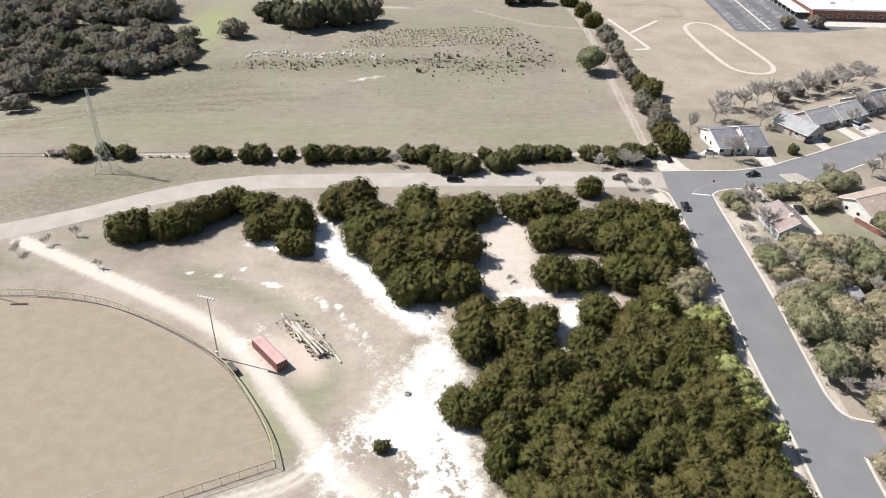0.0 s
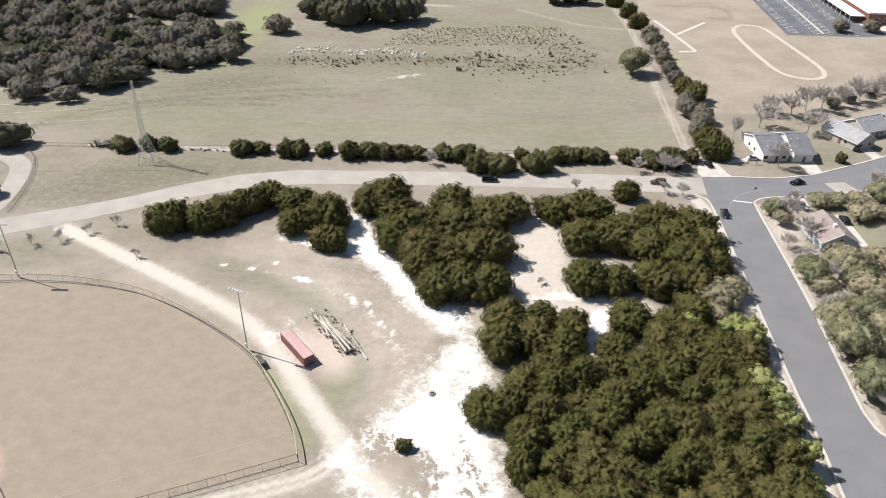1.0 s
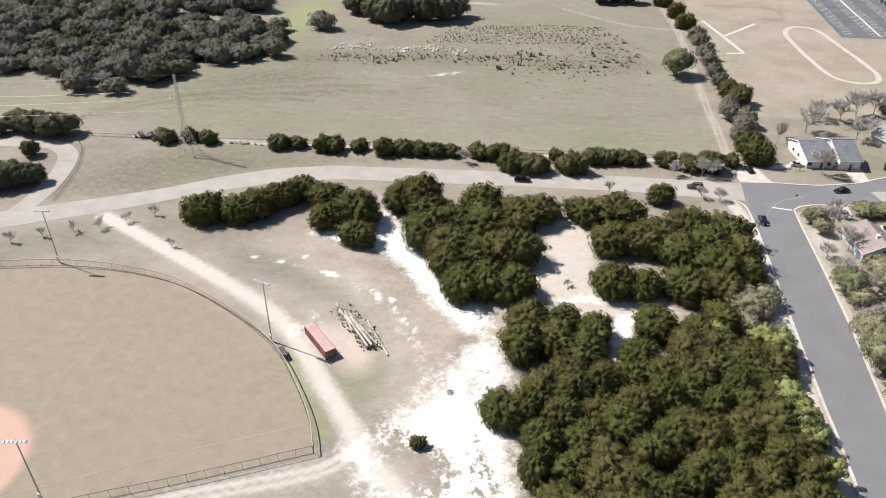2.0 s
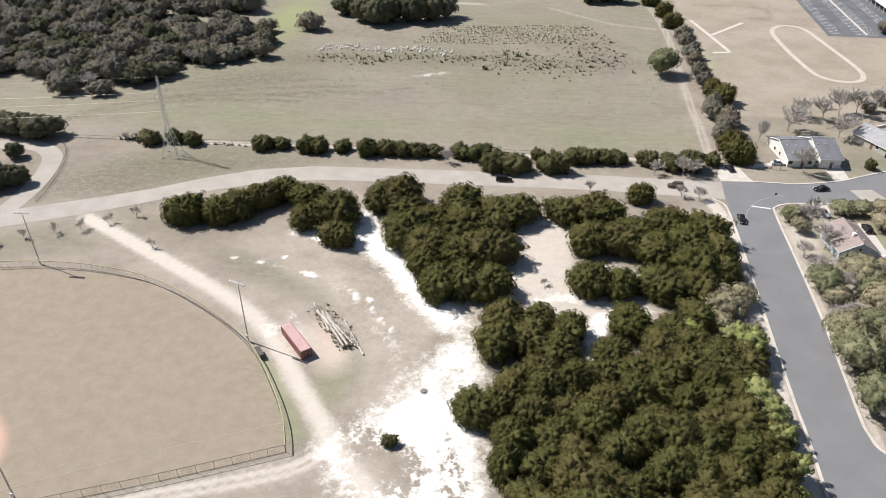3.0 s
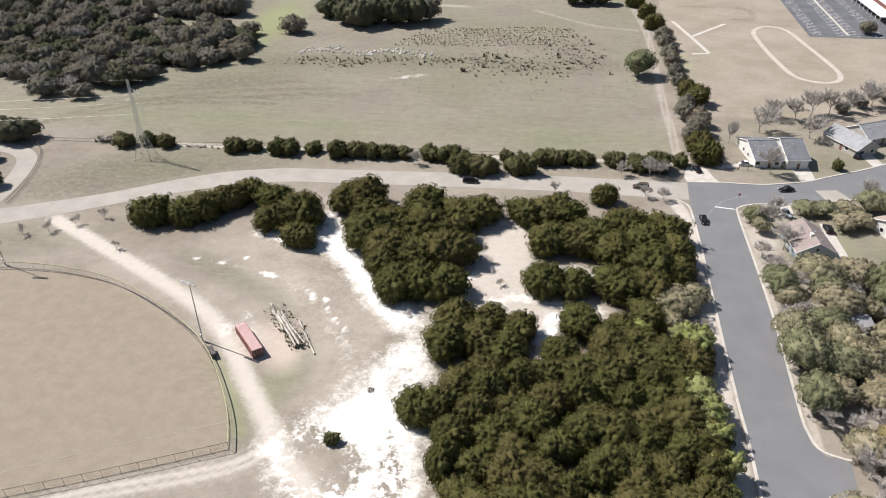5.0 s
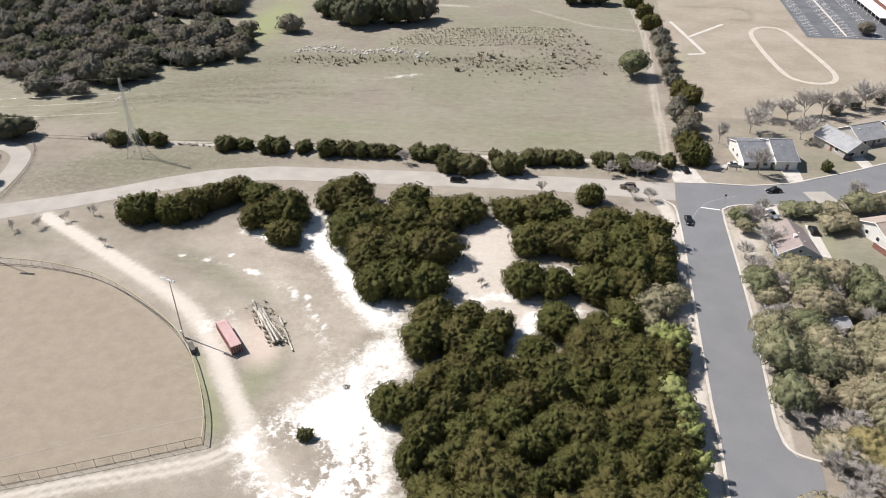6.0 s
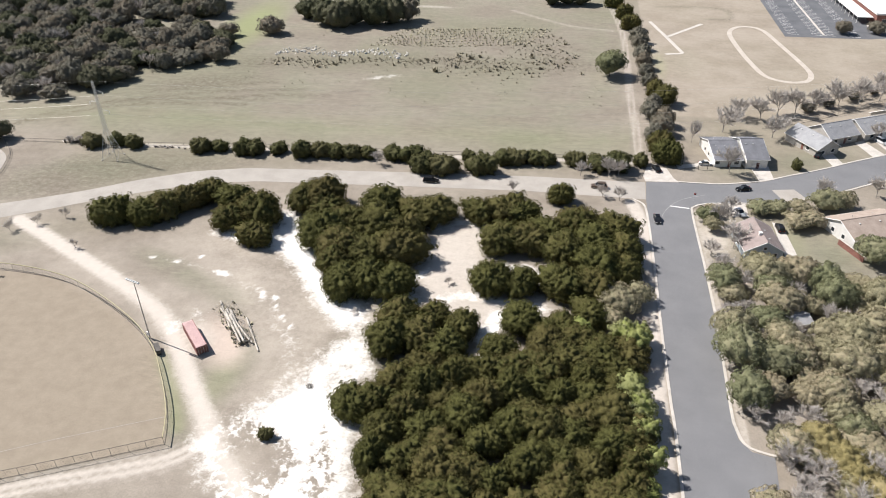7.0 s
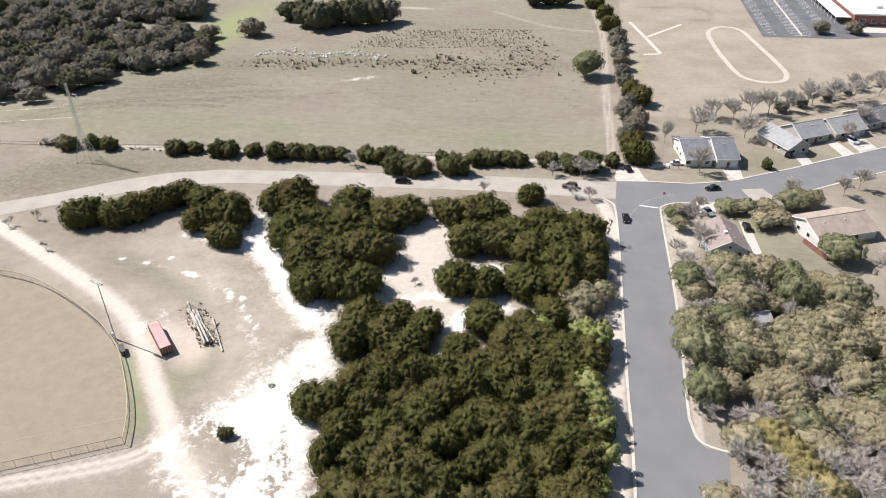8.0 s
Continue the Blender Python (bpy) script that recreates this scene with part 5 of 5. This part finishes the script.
# ---- power line ----
def tower(x, y, h, turn):
    ob = thing("transmission_tower", "slender grey steel lattice transmission tower", "pylon", pose(x, y, 0, 0, 0, turn))

    def half(z):
        return 2.6 - 2.1 * (z / 10) if z < 10 else 0.5 - 0.25 * (z - 10) / (h - 10)
    zs = [0, 3, 5.5, 7.5, 9, 10, 11.5, 13] + list(np.arange(14.6, h + 0.01, (h - 14.6) / 7))
    for sx, sy in ((-1, -1), (1, -1), (1, 1), (-1, 1)):
        bm = bmesh.new()
        for a, b in zip(zs[:-1], zs[1:]):
            bar(bm, (sx * half(a), sy * half(a), a), (sx * half(b), sy * half(b), b), 0.06 if a < 10 else 0.04, None, 4)
        part("leg", bm, M["trunkmetal"], ob)
        bm = bmesh.new()
        box(bm, (sx * 2.6, sy * 2.6, 0.1), (0.45, 0.45, 0.4), None, 0.04)
        part("footing", bm, M["concrete"], ob)
    for k in range(4):
        bm = bmesh.new()
        r = Matrix.Rotation(k * math.pi / 2, 4, "Z")
        for a, b in zip(zs[:-1], zs[1:]):
            for s in (-1, 1):
                bar(bm, r @ Vector((-s * half(a), -half(a), a)), r @ Vector((s * half(b), -half(b), b)), 0.03, None, 4)
            bar(bm, r @ Vector((-half(b), -half(b), b)), r @ Vector((half(b), -half(b), b)), 0.02, None, 4)
        part("lattice", bm, M["trunkmetal"], ob)
    for z, w, s in ((22.4, 2.4, 1), (19.2, 2.6, -1), (16.2, 2.8, 1)):
        bm = bmesh.new()
        bar(bm, (0, 0, z), (s * w, 0, z + 0.1), 0.07, 0.05, 5)
        bar(bm, (0, 0, z + 1.0), (s * w, 0, z + 0.1), 0.05, 0.04, 5)
        arm = part("crossarm", bm, M["trunkmetal"], ob)
        bm = bmesh.new()
        for i in range(6):
            bar(bm, (s * w, 0, z - 0.15 * i), (s * w, 0, z - 0.15 * i - 0.08), 0.13, 0.13, 8)
        part("insulator", bm, M["lamp"], arm)
    return ob


TW = (-109.2, 191.6)
tower(*TW, 26.0, 8)


def wire(a, b, sag, r=0.035):
    cu = bpy.data.curves.new("power_line", "CURVE")
    cu.dimensions, cu.bevel_depth, cu.bevel_resolution = "3D", r, 0
    sp = cu.splines.new("POLY")
    sp.points.add(30)
    for i, p in enumerate(sp.points):
        s = i / 30
        q = Vector(a).lerp(Vector(b), s)
        p.co = (q.x, q.y, q.z - sag * 4 * s * (1 - s), 1)
    cu.materials.append(M["wire"])
    return tagged(new("power_line", cu), "thin pale overhead power line wire", "power line", "power lines")


for dx, z in ((2.4, 21.5), (-2.6, 18.3), (2.8, 15.3), (0, 26)):
    a = (TW[0] + dx, TW[1], z)
    wire(a, (a[0] - 260, a[1] - 50, z + 3), 5.0, 0.012 if z > 25 else 0.027)
    wire(a, (a[0] + 300, a[1] + 60, z + 3), 6.0, 0.014)

# ---- vehicles ----
def car(label, paint, x, y, yaw, length=4.7, height=1.5, suv=False):
    ob = thing("car", label, "car", pose(x, y, 0.035, 0, 0, yaw), "")
    hl, w = length / 2, 0.92
    bm = bmesh.new()
    deck = 0.92 if suv else 0.80
    rings = []
    for u, z, hw in ((-hl, 0.55, 0.74), (-hl + 0.12, deck - 0.04, 0.84), (-hl + 0.7, deck + 0.02, 0.90), (0, deck + 0.03, 0.92), (hl - 1.25, deck - 0.02, 0.91), (hl - 0.25, deck - 0.14, 0.82), (hl, 0.52, 0.70)):
        rings.append([bm.verts.new(p) for p in ((u, -hw, 0.28), (u, -hw, z * 0.72), (u, -hw * 0.93, z), (u, hw * 0.93, z), (u, hw, z * 0.72), (u, hw, 0.28))])
    for r0, r1 in zip(rings[:-1], rings[1:]):
        for i in range(6):
            bm.faces.new((r0[i], r0[(i + 1) % 6], r1[(i + 1) % 6], r1[i]))
    bm.faces.new(rings[0][::-1])
    bm.faces.new(rings[-1])
    bmesh.ops.recalc_face_normals(bm, faces=bm.faces)
    part("body", bm, paint, ob)
    bm = bmesh.new()
    back = -hl + (0.25 if suv else 0.75)
    low = [(back, -0.82), (back, 0.82), (hl - 1.35, 0.82), (hl - 1.35, -0.82)]
    top = [(back + (0.25 if suv else 0.75), -0.62), (back + (0.25 if suv else 0.75), 0.62), (hl - 2.1, 0.62), (hl - 2.1, -0.62)]
    a = [bm.verts.new((u, v, deck - 0.02)) for u, v in low]
    b = [bm.verts.new((u, v, height - 0.04)) for u, v in top]
    for i in range(4):
        bm.faces.new((a[i], a[(i + 1) % 4], b[(i + 1) % 4], b[i]))
    bm.faces.new(b)
    bmesh.ops.recalc_face_normals(bm, faces=bm.faces)
    part("glasshouse", bm, M["glass"], ob, "dark tinted windows")
    bm = bmesh.new()
    box(bm, ((top[0][0] + top[2][0]) / 2, 0, height - 0.01), (top[2][0] - top[0][0] + 0.1, 1.28, 0.06), None, 0.02)
    part("roof", bm, paint, ob)
    for sx in (-hl + 0.85, hl - 0.9):
        for sy in (-1, 1):
            bm = bmesh.new()
            bar(bm, (sx, sy * 0.70, 0.32), (sx, sy * 0.93, 0.32), 0.33, 0.33, 16)
            wh = part("wheel", bm, M["rubber"], ob)
            bm = bmesh.new()
            bar(bm, (sx, sy * 0.90, 0.32), (sx, sy * 0.945, 0.32), 0.2, 0.2, 12)
            part("rim", bm, M["trunkmetal"], wh)
    for sy in (-1, 1):
        bm = bmesh.new()
        box(bm, (hl - 0.06, sy * 0.58, 0.62), (0.12, 0.3, 0.14), None, 0.02)
        part("headlight", bm, M["lamp"], ob)
        bm = bmesh.new()
        box(bm, (-hl + 0.04, sy * 0.62, 0.72), (0.1, 0.26, 0.16), None, 0.02)
        part("tail_light", bm, M["redlens"], ob)
        bm = bmesh.new()
        box(bm, (hl - 1.6, sy * 0.98, deck + 0.08), (0.16, 0.16, 0.12), None, 0.03)
        part("mirror", bm, paint, ob)
    return ob


car("black sport utility vehicle on the pale road", M["carblack"], -3.0, 193.8, 5, 5.0, 1.8, True)
car("dark bronze sport utility vehicle on the pale road", M["carbrown"], 47.6, 199.6, 184, 4.9, 1.75, True)
car("black sedan at the kerb of the street", M["carblack"], 62.9 + 0.9, 183.0, -85)
car("black car on the concrete apron by the gate", M["carblack"], 65.2, 214.8, 110)
car("dark car on the curving street", M["carblack"], 90.0, 205.8, 200)
car("white sedan parked in a driveway", M["carwhite"], 86.8, 191.0, -60)
car("white car parked beside the white house", M["carwhite"], 81.0, 221.4, 8, 4.6, 1.5)
car("dark car parked beside the rosy-roofed house", M["carblack"], 96.3, 184.0, 94, 4.6, 1.6, True)
car("black car parked beside a grey house", M["carblack"], 117.6, 234.5, 60, 4.8, 1.7, True)
car("white car parked in a front drive", M["carwhite"], 141.0, 249.2, -60, 4.8, 1.7, True)

# ---- pasture: rocks, tussocks, weeds ----
def tufts_over(name, label, spots, size, material, seed, blades=14):
    """Low shrubs: sprays of small blades that catch the light from above."""
    g = np.random.default_rng(seed)
    x, y, s = (np.repeat(np.array(c), blades) for c in zip(*spots))
    k = len(x)
    a = g.uniform(0, 6.28, k)
    rr = s * size * g.uniform(0.2, 1.0, k)
    out = np.c_[np.cos(a), np.sin(a), np.zeros(k)]
    root = np.c_[x, y, np.zeros(k)]
    base, tip = root + out * (rr * 0.5)[:, None], root + out * rr[:, None]
    tip[:, 2] = s * size * g.uniform(0.4, 1.1, k)
    sd = np.c_[-np.sin(a), np.cos(a), np.zeros(k)] * (0.22 * s * size)[:, None]
    V = np.stack([base + sd, base - sd, tip], 1)
    turn = np.cross(V[:, 1] - V[:, 0], V[:, 2] - V[:, 0])[:, 2] < 0
    V[turn] = V[turn][:, [1, 0, 2]]
    nrm = np.array([0, 0, 1.0]) + 0.5 * out
    nrm /= np.linalg.norm(nrm, axis=1)[:, None]
    return tagged(new(name, tri_mesh(name, V.reshape(-1, 3), np.arange(3 * k).reshape(-1, 3), material, np.repeat(nrm, 3, axis=0))), label, "shrub", kind="stuff")


M["dryweed"] = leafy("dry_weed_leaf", (0.20, 0.185, 0.135), (0.45, 0.42, 0.33), (0.36, 0.33, 0.25))
M["drygrass"] = leafy("dry_tussock_blade", (0.34, 0.32, 0.23), (0.60, 0.56, 0.42), (0.52, 0.485, 0.36))
g = np.random.default_rng(77)
spots = []
for i in range(420):
    u = g.uniform(0, 1)
    spots.append((-100 + 86 * u, 291 + 17 * u + g.normal(0, 3.2) + 2 * math.sin(14 * u), 0.4 + 0.5 * g.exponential()))
for i in range(520):
    u = g.uniform(0, 1)
    spots.append((-22 + 58 * u + g.normal(0, 3), 302 + 8 * u + g.normal(0, 7.5) + 4 * math.sin(9 * u), 0.45 + 0.55 * g.exponential()))
for i in range(150):
    spots.append((22 + g.normal(0, 7), 334 + g.normal(0, 10), 0.5 + 0.5 * g.exponential()))
for i in range(300):
    spots.append((g.uniform(-105, 50), g.uniform(262, 345), g.uniform(0.3, 0.9)))
for i in range(160):
    spots.append((g.uniform(-125, 55), g.uniform(225, 400), g.uniform(0.3, 0.7)))
tufts_over("pasture_weeds", "dark dry weeds and low shrubs scattered over pasture", spots, 0.5, M["dryweed"], 5)
spots = []
for row in range(9):
    for i in range(46):
        u = i / 45
        spots.append((-58 + 72 * u + 1.1 * row + g.normal(0, 0.5), 322 + 3.6 * row + 13 * u + 1.2 * math.sin(9 * u + row) + g.normal(0, 0.5), g.uniform(0.7, 1.25)))
tufts_over("pasture_tussocks", "pale dry grass tussocks in rows in far pasture", spots, 0.8, M["drygrass"], 6, 12)
spots = [(-126 + g.normal(0, 2.6), 200.2 + g.normal(0, 0.9), g.uniform(0.7, 1.5)) for _ in range(50)] + [(g.uniform(-100, -88), g.uniform(201.4, 202.6), 0.8) for _ in range(14)]
tufts_over("brush", "grey leafless brush along the pasture fence", spots, 0.9, M["twig"], 7, 16)
spots = []
for i in range(90):
    u = g.uniform(-9.0, 7.0)
    v = g.normal(0, 0.9) - (1.6 if i % 3 else -0.9)
    spots.append((-31.6 + 0.68 * u + 0.73 * v, 118.0 - 0.73 * u + 0.68 * v, g.uniform(0.4, 1.1)))
tufts_over("dry_brush", "pale dry weeds grown through a log pile", spots, 0.6, M["drygrass"], 8, 18)
bm = bmesh.new()
for i in range(230):
    x = g.uniform(-98, -38)
    y = 306 + 0.12 * (x + 98) + g.normal(0, 2.2) + 2.5 * math.sin(x * 0.2)
    s = g.uniform(0.25, 0.8)
    m = Matrix.Translation((x, y, s * 0.25)) @ Euler((g.uniform(0, 3), g.uniform(0, 3), g.uniform(0, 3))).to_matrix().to_4x4() @ Matrix.Diagonal((s, s * g.uniform(0.6, 1.2), s * 0.6, 1))
    bmesh.ops.create_icosphere(bm, subdivisions=1, radius=1.0, matrix=m)
tagged(part("field_stones", bm, M["stone"], None), "pale limestone boulders strewn along a pasture bank", "stones", kind="stuff")

# ---- school parking bays ----
v, f = [], []
for x0 in (135.5, 147.0, 152.4, 163.6):
    for i in range(27):
        y0 = 376 + 2.75 * i
        j = len(v)
        v += [(x0, y0, 0.046), (x0 + 5, y0 - 0.6, 0.046), (x0 + 5, y0 - 0.35, 0.046), (x0, y0 + 0.25, 0.046)]
        f.append((j, j + 1, j + 2, j + 3))
tagged(new("bay_marking", mesh_from("bay_marking", v, f, M["white"])), "white painted parking bay lines on blue-grey asphalt", "road marking", kind="stuff")
bm = bmesh.new()
prism(bm, [(151.6, 376), (152.6, 376), (152.6, 449), (151.6, 449)], 0.0, 0.17)
tagged(part("parking_island", bm, M["concrete"], None), "long narrow concrete island in the parking lot", "kerb", kind="structure")

# ---- junction furniture ----
def sign(x, y, turn, label):
    ob = thing("stop_sign", label, "road sign", pose(x, y, 0, 0, 0, turn))
    bm = bmesh.new()
    bar(bm, (0, 0, -0.2), (0, 0, 2.6), 0.04, 0.04, 6)
    part("post", bm, M["trunkmetal"], ob)
    bm = bmesh.new()
    bmesh.ops.create_cone(bm, cap_ends=True, segments=8, radius1=0.38, radius2=0.38, depth=0.04, matrix=Matrix.Translation((0, -0.06, 2.35)) @ Matrix.Rotation(math.pi / 2, 4, "X"))
    part("plate", bm, M["redlens"], ob)


sign(74.9, 196.2, 180, "red octagonal stop sign on a steel post")


def yard_frame(x, y):
    """A small timber post-and-beam frame on the lawn."""
    ob = thing("timber_frame", "small dark timber post frame on a lawn", "frame", pose(x, y, 0, 0, 0, 8))
    for u in (-1.4, 1.4):
        bm = bmesh.new()
        box(bm, (u, 0, 1.0), (0.18, 0.18, 2.2), None, 0.02)
        part("post", bm, M["bark"], ob)
    bm = bmesh.new()
    box(bm, (0, 0, 2.15), (3.2, 0.2, 0.16), None, 0.02)
    part("beam", bm, M["bark"], ob)


yard_frame(79.6, 217.8)
bm = bmesh.new()
for i in range(26):
    a = radians(i * 41)
    s = 0.25 + 0.5 * (i % 5) / 5
    bar(bm, (s * math.cos(a), s * math.sin(a), 0), (1.3 * s * math.cos(a + 0.5), 1.3 * s * math.sin(a + 0.5), 0.25 + 0.06 * (i % 6)), 0.07, 0.03, 4)
o = part("dead_shrub", bm, M["darkmetal"], None)
o.location = (-9.0, 102.3, 0)
tagged(o, "small dark dead shrub on white limestone", "shrub")

# ---- brick garden wall by the tan house ----
wall = thing("garden_wall", "low red-brick garden wall beside a tan-roofed house", "wall", pose(110.6, 177.8, 0, 0, 0, -64))
bm = bmesh.new()
box(bm, (3.0, 0, 0.8), (9.0, 0.24, 1.6), None, 0.02)
part("brickwork", bm, M["brick"], wall)
bm = bmesh.new()
box(bm, (3.0, 0, 1.64), (9.1, 0.34, 0.08), None, 0.02)
part("coping", bm, M["concrete"], wall)

# ---- back fence of the yards ----
fence([(103.5, 254), (118, 262), (134, 273), (152, 287), (172, 304), (190, 318)], "dark timber yard fence behind the houses", 1.7, 2.4, M["darkmetal"])

# ---- bench beside the curved driveway ----
def bench(x, y, turn):
    ob = thing("picnic_table", "small dark picnic table on the grass", "table", pose(x, y, 0, 0, 0, turn))
    bm = bmesh.new()
    for i in range(4):
        box(bm, (0, -0.33 + 0.22 * i, 0.74), (2.2, 0.19, 0.05), None, 0.01)
    part("tabletop", bm, M["darkmetal"], ob)
    for s in (-1, 1):
        bm = bmesh.new()
        box(bm, (0, s * 0.85, 0.44), (2.2, 0.3, 0.05), None, 0.01)
        part("seat", bm, M["darkmetal"], ob)
        bm = bmesh.new()
        bar(bm, (s * 0.8, -0.8, 0), (s * 0.8, 0.2, 0.72), 0.05, 0.05, 5)
        part("leg", bm, M["darkmetal"], ob)
        bm = bmesh.new()
        bar(bm, (s * 0.8, 0.8, 0), (s * 0.8, -0.2, 0.72), 0.05, 0.05, 5)
        part("leg", bm, M["darkmetal"], ob)


bench(-151.0, 146.5, 35)
